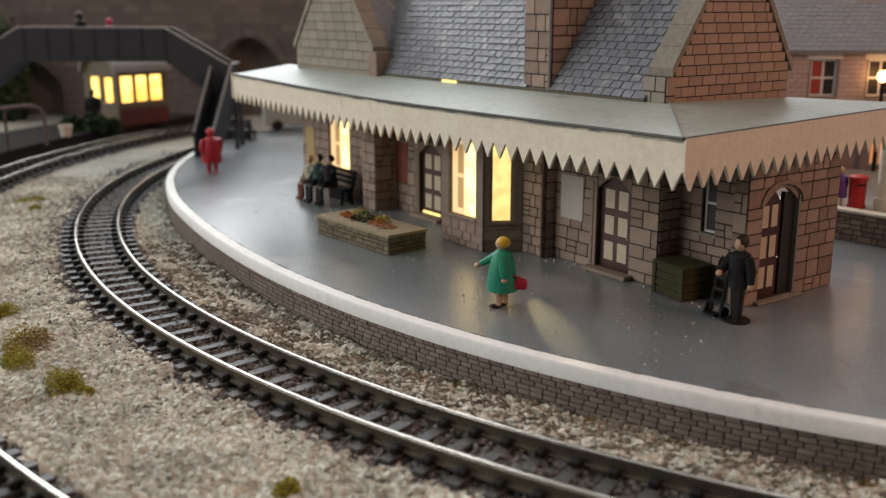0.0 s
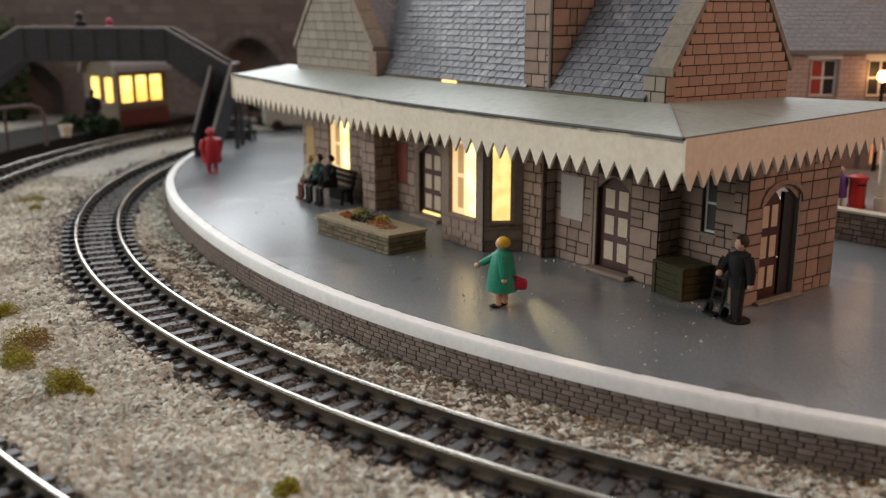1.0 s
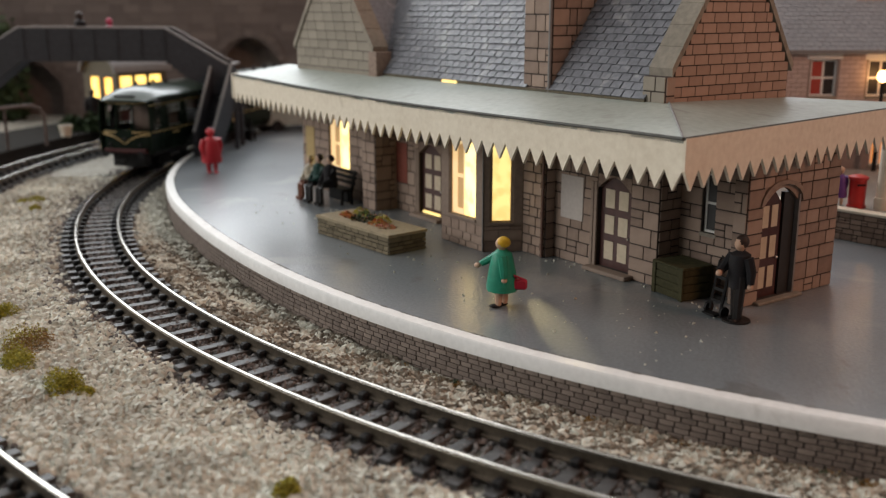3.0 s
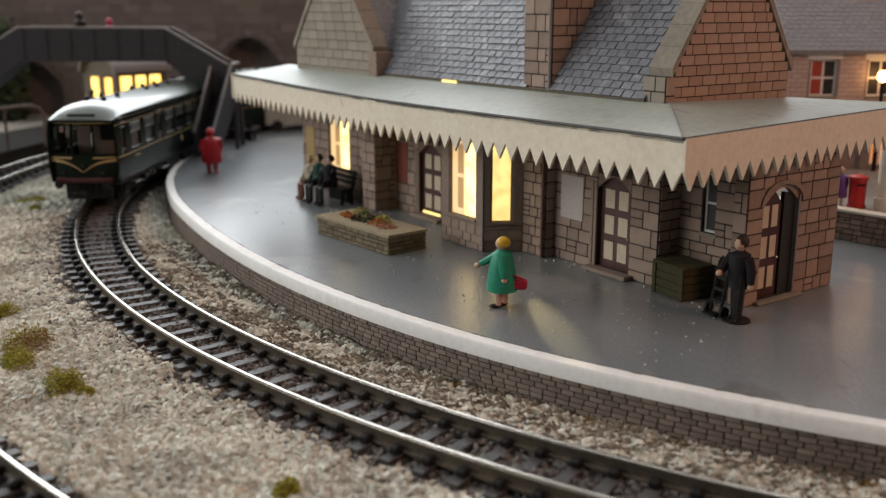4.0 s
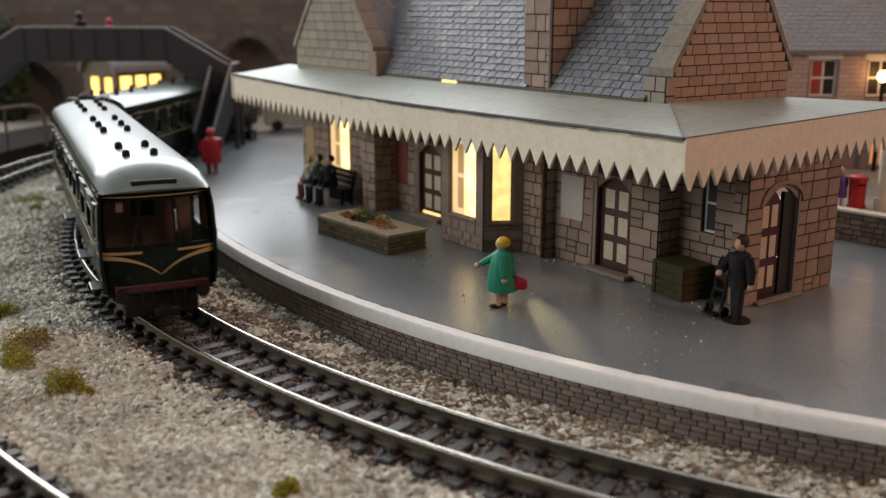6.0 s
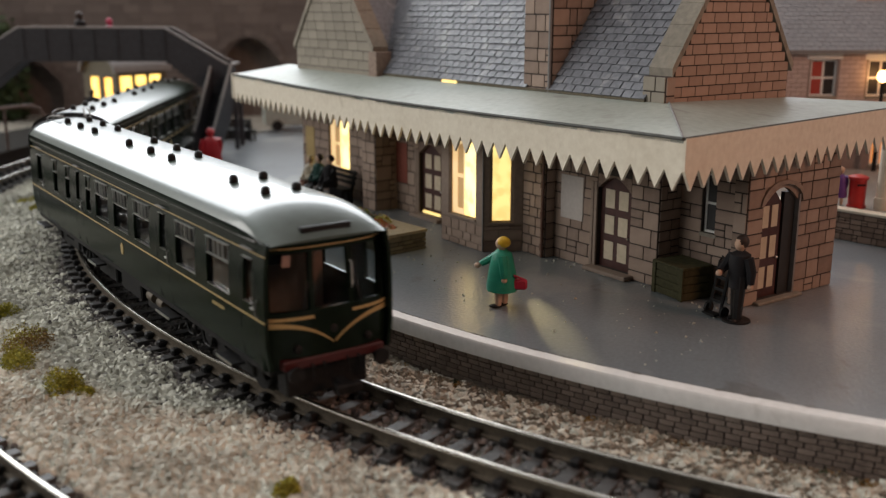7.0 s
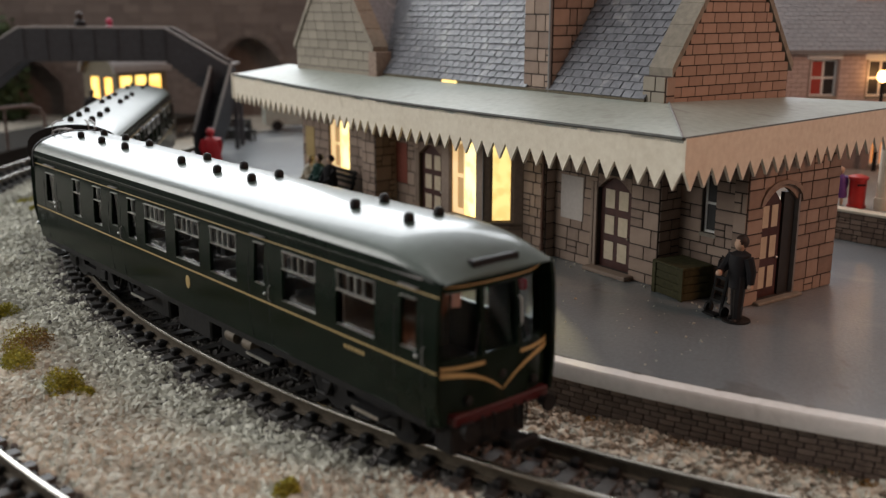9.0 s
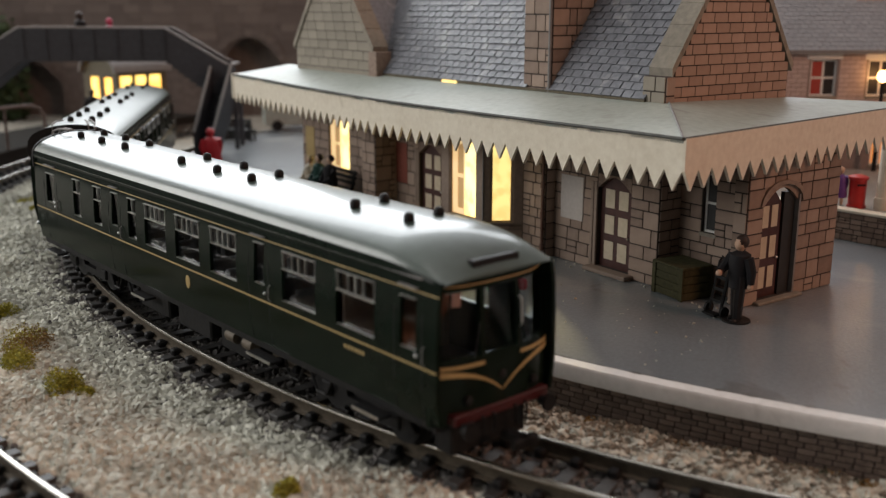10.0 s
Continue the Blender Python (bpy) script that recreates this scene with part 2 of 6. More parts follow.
BUFFERRED = mat("buffer_beam_red", (0.042, 0.005, 0.006), (0.075, 0.009, 0.010), 0.45, 2.0, 0.05)
GLASS = clear("coach_glass", (0.62, 0.66, 0.67))
STEEL = mat("bright_metal", (0.55, 0.55, 0.54), (0.7, 0.7, 0.68), 0.3, 2.0, 0.05, metal=1.0)
# Grey of the far platform, with the shade over it put into the colour.
FARSHADE = mat("far_platform_shaded_grey", (0.022, 0.021, 0.02), (0.042, 0.04, 0.037), 0.95, 3.0, 0.3, spec=0.03)
BEAD = mat("dirty_card_edge", (0.055, 0.055, 0.052), (0.12, 0.12, 0.112), 0.8, 1.5, 0.3, stain=6, stains=0.6)
BRIDGE = mat("bridge_grey", (0.016, 0.017, 0.022), (0.036, 0.038, 0.046), 0.75, 2.5, 0.1, stain=30)
BRIDGEPALE = mat("bridge_rail", (0.15, 0.14, 0.14), (0.24, 0.23, 0.22), 0.6, 2.5, 0.1)
RETAIN = mat("retaining_stone", (0.075, 0.06, 0.056), (0.155, 0.127, 0.116), 0.9, 5.0, 0.4, vary=0.6, stain=60)
WOOD = mat("dark_wood", (0.05, 0.04, 0.022), (0.12, 0.095, 0.05), 0.65, 1.5, 0.3, stain=10)

scuffed(PLATFORM, (0.42, 0.42, 0.41), 55, 0.58, 0.70, 0.6)
scuffed(PLATFORM, (0.10, 0.095, 0.09), 14, 0.62, 0.70, 0.5)
scuffed(COPING, (0.45, 0.43, 0.39), 10, 0.62, 0.74, 0.5)
scuffed(CANOPY, (0.22, 0.215, 0.19), 11, 0.60, 0.68, 0.6)
scuffed(CREAM, (0.45, 0.37, 0.27), 18, 0.60, 0.74, 0.5)
scuffed(SLATE, (0.42, 0.42, 0.43), 9, 0.58, 0.70, 0.5)
scuffed(BUFF, (0.25, 0.21, 0.16), 7, 0.58, 0.70, 0.5)
scuffed(STONE, (0.16, 0.115, 0.09), 6, 0.58, 0.70, 0.45)
scuffed(GREEN, (0.018, 0.019, 0.016), 10, 0.58, 0.75, 0.35)

# ---- the room that holds the layout ----
def room():
    ceiling_white = mat("room_ceiling_white", (0.62, 0.61, 0.60), (0.72, 0.71, 0.70), 0.9, 6.0, 0.1, stain=300)
    plaster = mat("room_plaster", (0.34, 0.33, 0.32), (0.42, 0.41, 0.40), 0.9, 6.0, 0.1, stain=300)
    carpet = mat("room_carpet", (0.10, 0.09, 0.085), (0.16, 0.15, 0.14), 0.95, 4.0, 0.3, stain=200)
    # Dark tone for two unseen walls, added to keep reflections and fill low.
    curtain = mat("dark_unseen_wall", (0.05, 0.048, 0.046), (0.09, 0.086, 0.08), 0.95, 5.0, 0.2, stain=200)

    def flat(name, label, a, m):
        bm = B()
        box(bm, *a)
        return solo(name, bm, m, ORIGIN, label, kind="structure")
    x0, x1, y0, y1, z0, z1 = -1725, 1725, -1712, 1812, -750, 1240
    flat("floor", "dark carpeted floor of the layout room", (x0, x1, y0, y1, z0 - 40, z0), carpet)
    flat("ceiling", "plain plastered ceiling of the layout room", (x0, x1, y0, y1, z1, z1 + 40), ceiling_white)
    flat("wall_east", "plain plastered side wall of the room", (x1, x1 + 40, y0, y1, z0, z1), plaster)
    flat("wall_south", "unseen wall of the room, made dark to keep reflections low", (x0, x1, y0 - 40, y0, z0, z1), curtain)
    bm = B()
    holed(bm, y0, y1, z0, z1, [(-630, 1350, 220, 1015)], -x0, 40 - x0, lambda x, y, z: (-y, x, z))
    solo("wall_west", bm, curtain, ORIGIN, "unseen side wall of the room, made dark to keep reflections low", kind="structure")
    bm = B()
    holed(bm, -630, 1350, 220, 1015, [(-600, 10, 250, 985), (40, 680, 250, 985), (710, 1320, 250, 985)], 8 - x0, 32 - x0, lambda x, y, z: (-y, x, z))
    solo("window_2", bm, WHITE, ORIGIN, "white painted side window frame of the room", kind="structure")
    bm = B()
    holed(bm, x0, x1, z0, z1, [(-1238, 712, 45, 1200)], y1, y1 + 40)
    solo("wall_north", bm, plaster, ORIGIN, "plastered wall with the window opening", kind="structure")
    bm = B()
    holed(bm, -1238, 712, 45, 1200, [(-1208, -608, 75, 1170), (-578, 52, 75, 1170), (82, 682, 75, 1170)], y1 + 8, y1 + 32)
    solo("window_1", bm, WHITE, ORIGIN, "white painted window frame of the room", kind="structure")


room()


# ---- ground of the layout: one sheet, with loose ballast on it ----
def lump(x, y):
    v = noise.noise(Vector((x / 60, y / 60, 0))) * 1.2 + noise.noise(Vector((x / 15, y / 15, 3))) * 0.9 + noise.noise(Vector((x / 4.5, y / 4.5, 7))) * 0.95
    r = math.hypot(x - CX, y - CY)
    bed = max(0.0, 1 - abs(r - R0) / 17.0, 1 - abs(r - R0 - 82.5) / 17.0)
    near = min(1.0, bed * 3)
    dip = 3.0 * min(1.0, max(0.0, (R0 - 17 - r) / 14.0))
    return -5.6 * near + (1 - near) * (-5.9 + v - dip) - 0.2


def ground():
    bm = B()
    rows = []
    x0, x1, y0, y1, st = -420, 330, 90, 700, 1.9
    nx, ny = int((x1 - x0) / st), int((y1 - y0) / st)
    for j in range(ny + 1):
        rows.append([bm.verts.new((x0 + i * st, y0 + j * st, lump(x0 + i * st, y0 + j * st))) for i in range(nx + 1)])
    for a, b in zip(rows, rows[1:]):
        for i in range(nx):
            bm.faces.new((a[i], a[i + 1], b[i + 1], b[i]))
    # the rest of the baseboard, to its rim
    rim = [bm.verts.new(q) for q in ((-760, -70, -7), (760, -70, -7), (760, 1060, -7), (-760, 1060, -7))]
    ring = [rows[0][0], rows[0][-1], rows[-1][-1], rows[-1][0]]
    edges = [rows[0], [r[-1] for r in rows], rows[-1][::-1], [r[0] for r in rows][::-1]]
    for k in range(4):
        e = edges[k]
        bm.faces.new([rim[k], rim[(k + 1) % 4]] + e[::-1])
    solo("ground", bm, GROUND, ORIGIN, "baseboard covered in pale buff and grey loose ballast", kind="structure", smooth=True)
    bm = B()
    slab(bm, [(-760, -70), (760, -70), (760, 1060), (-760, 1060)], -70, -14)
    for x in (-740, 690):
        for y in (-50, 990):
            box(bm, x, x + 50, y, y + 50, -750, -70, 2)
    solo("baseboard", bm, WOOD, ORIGIN, "timber baseboard on legs under the layout", kind="structure")


ground()


def stones(name, label, material, count, size, inside, seed):
    """Loose grains lying on the ground, each a small uneven eight-sided chip."""
    rnd = random.Random(seed)
    verts, faces = [], []
    tries = 0
    while count and tries < 900000:
        tries += 1
        place = inside(rnd)
        if place is None:
            continue
        x, y, z = place
        count -= 1
        r = size * (0.4 + 1.1 * rnd.random() ** 1.4)
        a = rnd.uniform(0, 6.28)
        n = len(verts)
        for low, wide in ((-0.15, 1.0), (0.5, 0.72)):
            for k in range(4):
                b = a + k * 1.571 + rnd.uniform(-0.4, 0.4)
                q = r * wide * rnd.uniform(0.5, 1.35)
                verts.append(((x + q * math.cos(b)) * MM, (y + q * math.sin(b)) * MM, (z + r * (low + rnd.uniform(-0.3, 0.4))) * MM))
        verts.append((x * MM, y * MM, (z - r * 0.6) * MM))
        verts.append(((x + r * rnd.uniform(-0.3, 0.3)) * MM, (y + r * rnd.uniform(-0.3, 0.3)) * MM, (z + r * rnd.uniform(0.75, 1.15)) * MM))
        for k in range(4):
            e = (k + 1) % 4
            faces += [(n + k, n + e, n + 4 + e, n + 4 + k), (n + 4 + k, n + 4 + e, n + 9), (n + e, n + k, n + 8)]
    me = bpy.data.meshes.new(name)
    me.from_pydata(verts, [], faces)
    me.materials.append(material)
    return tagged(new(name, me), label, "ballast", kind="stuff")


def edge_r(deg):
    """Radius of the platform's outer edge at that bearing from the centre of the curve."""
    table = [(165, 445), (172.6, 439.5), (179.3, 434.3), (185.7, 429), (194.5, 421), (199.3, 416.6), (203, 414.2), (208, 412.2), (214, 411.6), (222, 411.8), (230, 412.3), (300, 412.3)]
    for (a, r), (b, q) in zip(table, table[1:]):
        if a <= deg <= b:
            f = (deg - a) / (b - a)
            return r + (q - r) * f
    return 412.3


def open_ground(rnd):
    y = 115 + 470 * rnd.random() ** 1.6
    half = 30 + y * 0.50
    x = rnd.uniform(-half, min(half, 300))
    r = math.hypot(x - CX, y - CY)
    deg = math.degrees(math.atan2(y - CY, x - CX)) % 360
    ragged = 16.5 + 5.5 * noise.noise(Vector((x / 7, y / 7, 5))) + rnd.uniform(-2, 3)
    if r < edge_r(deg) + 0.5 or abs(r - R0) < ragged or abs(r - R0 - 82.5) < ragged:
        return None
    return x, y, lump(x, y)


def wall_foot(rnd):
    """Dirt gathered between the near rail and the platform wall's foot; its dark tone also paints in the wall's shade.
    """
    deg = 200 + 52 * rnd.random() ** 0.75
    lo = edge_r(deg) + 0.3
    q = polar(lo + (R0 - 15 - lo) * rnd.random() ** 1.5, deg)
    if q.y < 110 or noise.noise(Vector((q.x / 8, q.y / 8, 9))) < -0.12:
        return None
    return q.x, q.y, lump(q.x, q.y) + 0.55


def track_bed(rnd):
    deg = rnd.uniform(165, 262)
    spread = rnd.uniform(-16, 17) if rnd.random() < 0.62 else 14 + abs(rnd.gauss(0, 7.5))
    r = R0 + rnd.choice((0, 0, 0, 82.5)) + spread
    q = polar(r, deg)
    if q.y < 110 or r < R0 - 19:
        return None
    return q.x, q.y, lump(q.x, q.y) + (1.0 if abs(r - R0) < 8 else 0.35)


stones("loose_ballast", "pale buff loose ballast grains over the ground", GRAVEL, 80000, 1.45, open_ground, 3)
stones("cinder_ballast", "dark grey ballast chips between the sleepers", TRACKBED, 36000, 0.85, track_bed, 4)


# Dark chips: part real dirt, part the platform wall's shade put into colour.
stones("wall_foot_dirt_shade", "grey-brown dirt and grit along the platform wall's foot, also painting in the wall's shade", mat("grey_brown_grit_shade", (0.06, 0.052, 0.04), (0.26, 0.225, 0.175), 0.95, 1.3, 1.0, stain=14, stains=0.6, island=0.7), 15000, 1.1, wall_foot, 6)


# ---- track ----
def sweep(bm, r, a0, a1, profile, step=1.0):
    n = max(2, int((a1 - a0) / step))
    rings = []
    for i in range(n + 1):
        a = a0 + (a1 - a0) * i / n
        rings.append([bm.verts.new(polar(r + x, a, z)) for x, z in profile])
    m = len(profile)
    for p0, p1 in zip(rings, rings[1:]):
        for k in range(m):
            bm.faces.new((p0[k], p0[(k + 1) % m], p1[(k + 1) % m], p1[k]))
    bm.faces.new(rings[0])
    bm.faces.new(rings[-1][::-1])


def track(name, radius, a0, a1, label, pitch=9.12, phase=220.49):
    t = thing(name, ORIGIN, label, "railway track")
    for side in (-1, 1):
        r = radius + side * 8.9
        bm = B()
        sweep(bm, r, a0, a1, [(-1.3, -3.9), (1.3, -3.9), (1.3, -3.4), (0.4, -3.1), (0.4, -1.1), (0.6, -0.8), (0.6, -0.05), (-0.6, -0.05), (-0.6, -0.8), (-0.4, -1.1), (-0.4, -3.1), (-1.3, -3.4)])
        rail = part("rail", bm, RAILSIDE, t, "steel rail with dull rusty sides", smooth=True)
        bm = B()
        sweep(bm, r, a0, a1, [(-0.66, -0.62), (-0.62, -0.25), (-0.47, -0.02), (-0.25, 0.07), (0.25, 0.07), (0.47, -0.02), (0.62, -0.25), (0.66, -0.62)])
        part("rail_head", bm, RAILTOP, rail, "polished bright running surface", smooth=True)
    bm = B()
    box(bm, -15.2, 15.2, -1.75, 1.75, -5.6, -3.9, 0.2)
    timber = mesh("sleeper", bm, SLEEPER)
    bm = B()
    for x0, x1 in ((-3.2, -0.6), (0.6, 3.2)):
        box(bm, x0, x1, -1.3, 1.3, -4.05, -1.9, 0.5)
    clip = mesh("rail_chair", bm, BLACK)
    step = math.degrees(pitch / radius)
    first = math.ceil((a0 - phase) / step)
    for i in range(int((a1 - a0) / step)):
        a = phase + (first + i) * step
        wob = random.uniform(-0.5, 0.5)
        q = polar(radius, a)
        s = new("sleeper", timber)
        s.matrix_world = pose(q.x * MM, q.y * MM, 0, 0, 0, a + wob)
        s.parent = t
        for side in (-8.9, 8.9):
            k = new("rail_chair", clip)
            k.parent = s
            k.matrix_basis = pose(side * MM, 0, 0)
    return t


track("inner_track", R0, 140, 268, "curved model railway track with black sleepers and bright rails")
track("outer_track", R0 + 82.5, 148, 246, "second curved model railway track on black sleepers")


# ---- platform ----
def platform():
    p = tagged(new("platform"), "curved station platform with grey surface and white edge", "platform", kind="structure")
    degs = [166 + i * 1.0 for i in range(0, 107)]
    rims = [edge_r(a) for a in degs]
    for _ in range(3):
        rims = [rims[0]] + [(a + 2 * b + c) / 4 for a, b, c in zip(rims, rims[1:], rims[2:])] + [rims[-1]]

    def ring(inset):
        return [polar(r - inset, a) for a, r in zip(degs, rims)]
    back = [Vector((420, 330, 0)), Vector((420, 620, 0)), Vector((60, 560, 0)), Vector((-60, 800, 0)), Vector((-120, 760, 0))]
    bm = B()
    slab(bm, [(q.x, q.y) for q in ring(4.6) + back], -13, ZP)
    part("platform_surface", bm, PLATFORM, p, "worn grey painted platform surface")
    bm = B()
    a, b = ring(4.4), ring(0)
    prof = [[(u, ZP - 4.1), (v, ZP - 4.1), (v, ZP - 0.55), (v + (u - v) * 0.12, ZP + 0.1), (u, ZP + 0.18)] for u, v in zip(a, b)]
    rows = [[bm.verts.new((q.x, q.y, z)) for q, z in pr] for pr in prof]
    for r0, r1 in zip(rows, rows[1:]):
        for k in range(5):
            bm.faces.new((r0[k], r0[(k + 1) % 5], r1[(k + 1) % 5], r1[k]))
    bm.faces.new(rows[0])
    bm.faces.new(rows[-1][::-1])
    part("coping", bm, COPING, p, "white painted platform edge, scuffed", smooth=True)
    bm = B()
    fine = [166 + i * 0.1 for i in range(1, 1059)]
    pairs = []
    for a in fine:
        i = min(int(a - 166), len(rims) - 2)
        r = rims[i] + (rims[i + 1] - rims[i]) * (a - 166 - i)
        wide = max(0.04, 0.05 + 1.3 * noise.noise(Vector((a * 1.7, 0.3, 0))) + 0.9 * noise.noise(Vector((a * 6.5, 4.0, 0))))
        pairs.append([bm.verts.new((q.x, q.y, z)) for q, z in ((polar(r - 4.42 + 0.5 * wide, a), ZP + 0.19), (polar(r - 4.5, a), ZP + 0.26 + 0.15 * wide), (polar(r - 4.5 - wide, a), ZP + 0.06))])
    for p0, p1 in zip(pairs, pairs[1:]):
        bm.faces.new((p0[0], p0[1], p1[1], p1[0]))
        bm.faces.new((p0[1], p0[2], p1[2], p1[1]))
    part("dirt_seam", bm, DIRT, p, "ragged dark dirt along the coping joint")
    bm = B()
    w = ring(0.9)
    v = ring(4.0)
    lo = [[bm.verts.new((q.x, q.y, z)) for q, z in ((c, -13), (d, -13), (d, ZP - 4.05), (c, ZP - 4.05))] for c, d in zip(v, w)]
    for r0, r1 in zip(lo, lo[1:]):
        for k in range(4):
            bm.faces.new((r0[k], r0[(k + 1) % 4], r1[(k + 1) % 4], r1[k]))
    return p, part("brick_face", bm, MORTAR, p, "dark brick platform face"), degs, rims


PLATFORM_THING, BRICKFACE, PDEG, PRIM = platform()

# ---- the train ----
def coach(name):
    """A diesel railcar; x forwards, the origin at rail level under its middle."""
    L, W = 113.0, 17.2
    car = thing(name, ORIGIN, "dark green diesel railcar with pale roof and straw lining", "railcar", "railcars of the train")
    windows = [(-101.5, -94, 27, 37.5), (-76, -70, 26, 38.5), (-58.5, -52.5, 26, 38.5), (-44, -39.5, 28, 38.5), (-31.8, -26.2, 26, 38.5), (-20, -6.2, 26, 38.5), (0, 14.2, 26, 38.5), (20.3, 34.3, 26, 38.5), (43.2, 48, 28, 38.5), (56.2, 70.4, 26, 38.5), (78.6, 92.8, 26, 38.5), (101.4, 106.6, 27, 38)]

    def tumble(x, y, z):
        k = 1.0 if z > 18 else 1 - 0.10 * ((18 - z) / 8) ** 2
        if z > 30:
            k = 1 - 0.055 * ((z - 30) / 10.5) ** 2
        return x, y * k, z
    for side in (-1, 1):
        bm = B()
        holed(bm, -L, L, 12.3, 42.2, windows, side * W, side * (W - 1.0), tumble, step=5.0)
        flank = part("side_panel", bm, GREEN, car, "dark green coach side", smooth=True)
        bm = B()
        for z, h in ((23.75, 0.42), (39.35, 0.24)):
            holed(bm, -L, L, z, z + h, [], side * (W + 0.12), side * (W - 0.2), tumble, step=8.0)
        part("lining", bm, STRAW, flank, "thin straw-coloured lining")
        for x0, x1, z0, z1 in windows:
            bm = B()
            box(bm, x0 - 0.2, x1 + 0.2, side * (W - 1.3), side * (W - 0.9), z0 - 0.2, z1 + 0.2)
            pane = part("window_pane", bm, GLASS, flank)
            pane.visible_shadow = False
            if x1 - x0 > 10:
                bm = B()
                box(bm, x0, x1, side * (W - 0.15), side * (W - 0.9), 33.85, 34.15)
                for k in (0.02, 0.3, 0.5, 0.7, 0.98):
                    xx = x0 + (x1 - x0) * k
                    broad = 0.17 if k == 0.5 else 0.09
                    box(bm, xx - broad, xx + broad, side * (W - 0.3), side * (W - 0.9), 34.2, 38.3)
                part("window_bar", bm, STEEL, flank, "bright sliding window frame")
            elif x1 - x0 > 5.4 and x0 < 60 and x0 > -80:
                bm = B()
                box(bm, x0, x1, side * (W - 0.2), side * (W - 0.9), 33.8, 34.1)
                box(bm, (x0 + x1) / 2 - 0.14, (x0 + x1) / 2 + 0.14, side * (W - 0.3), side * (W - 0.9), 34.1, 38.4)
                part("window_bar", bm, STEEL, flank, "bright sliding window frame")
            bm = B()
            for za, zb in ((z0 + 0.02, z0 + 0.16), (z1 - 0.18, z1 - 0.02)):
                box(bm, x0 + 0.1, x1 - 0.1, side * (W + 0.02), side * (W - 0.8), za, zb)
            part("window_frame", bm, STEEL, flank, "thin bright window edging")
        for xa, xb in ((-104, -91.5), (-46.5, -37.5), (40.5, 50), (99.5, 108.5)):
            bm = B()
            for xx in (xa, xb):
                holed(bm, xx - 0.12, xx + 0.12, 13, 39.6, [], side * (W + 0.05), side * (W - 0.3), tumble, step=6.0)
            door_seam = part("door_seam", bm, BLACK, flank)
            bm = B()
            ball(bm, xb - 1.6, side * (W + 0.2), 26.2, 0.42)
            part("door_handle", bm, STEEL, flank, "bright door handle")
            bm = B()
            tube(bm, [(xb + 0.9, side * (W + 0.1), 24.6), (xb + 0.9, side * (W + 0.75), 25.2), (xb + 0.9, side * (W + 0.75), 28.2), (xb + 0.9, side * (W + 0.1), 28.8)], 0.16, 6)
            part("grab_rail", bm, BRIDGEPALE, flank, "thin grey grab rail", smooth=True)
            bm = B()
            box(bm, xa + 1.5, xb - 1.5, side * (W - 0.6), side * (W + 0.25), 40.1, 40.35)
            part("rain_strip", bm, BRIDGEPALE, flank, "small rain strip over the door")
    # roof: arch with a domed cab end, green cove along its foot
    def roof_ring(x):
        f = max(0.0, (x - (L - 20)) / 20.6)
        drop, tuck = 7.2 * f ** 2.5, 1.0 - 0.07 * f ** 3
        pts = []
        for k in range(29):
            a = math.pi * k / 28
            pts.append((x, -math.cos(a) * (W - 0.4) * tuck, 41.6 + (8.1 - drop) * math.sin(a) ** 0.82))
        return pts
    xs = [-L, -L + 0.5] + [-L + i * (2 * L - 20) / 12 for i in range(1, 13)] + [L - 20 + 20.6 * i / 12 for i in range(1, 13)]
    rings = [roof_ring(x) for x in xs]

    def shell(lo, hi, material, parent, name, label):
        bm = B()
        vs = [[bm.verts.new(q) for q in ring[lo:hi + 1]] for ring in rings]
        for a, b in zip(vs, vs[1:]):
            for k in range(hi - lo):
                bm.faces.new((a[k], a[k + 1], b[k + 1], b[k]))
        bm.faces.new(vs[-1][::-1])
        bm.faces.new(vs[0])
        return part(name, bm, material, parent, label, smooth=True)
    roof = shell(2, 26, ROOFGREY, car, "roof", "grey-green domed roof with a bright sheen")
    shell(0, 2, GREEN, roof, "cove", "dark green cove above the windows")
    shell(26, 28, GREEN, roof, "cove", "dark green cove above the windows")
    for x in (-96.7, -78, -58.8, -18.2, 3.8, 22.8, 69.8, 89.6):
        for y in (-4.9, 3.6):
            bm = B()
            z = 41.6 + 8.1 * (1 - (y / W) ** 2) ** 0.41 - (0.1 if x > 80 else 0)
            tube(bm, [(x, y, z - 1), (x, y, z + 0.9), (x, y, z + 1.5), (x, y, z + 1.9), (x, y, z + 2.05)], 1, 12, [1.25, 1.25, 1.15, 0.75, 0.3])
            part("roof_vent", bm, BLACK, roof, "small black roof ventilator", smooth=True)
    for side in (-1, 1):
        bm = B()
        box(bm, -L, L - 5, side * (W - 1.2), side * (W - 0.45), 42.1, 42.4, 0.1)
        part("gutter", bm, BRIDGEPALE, roof, "thin pale gutter strip")
    # cab front, bowed
    panes = [(-15.0, -5.8, 25.6, 39.4), (-4.7, 4.7, 25.6, 39.4), (5.8, 15.0, 25.6, 39.4)]

    def bow(x, y, z):
        q = max(-1.0, min(1.0, x / 16.8))
        rake = 0.07 * max(0.0, z - 24)
        return L + y - 3.6 * abs(q) ** 3.2 - rake + 1.2, x * (1 - 0.055 * max(0.0, (z - 30) / 10.5) ** 2), z
    bm = B()
    holed(bm, -16.8, 16.8, 11.5, 41.9, panes, 0, -1.4, bow, step=2.5)
    cab = part("cab_front", bm, GREEN, car, "dark green bowed cab front", smooth=True)
    for x0, x1, z0, z1 in panes:
        bm = B()
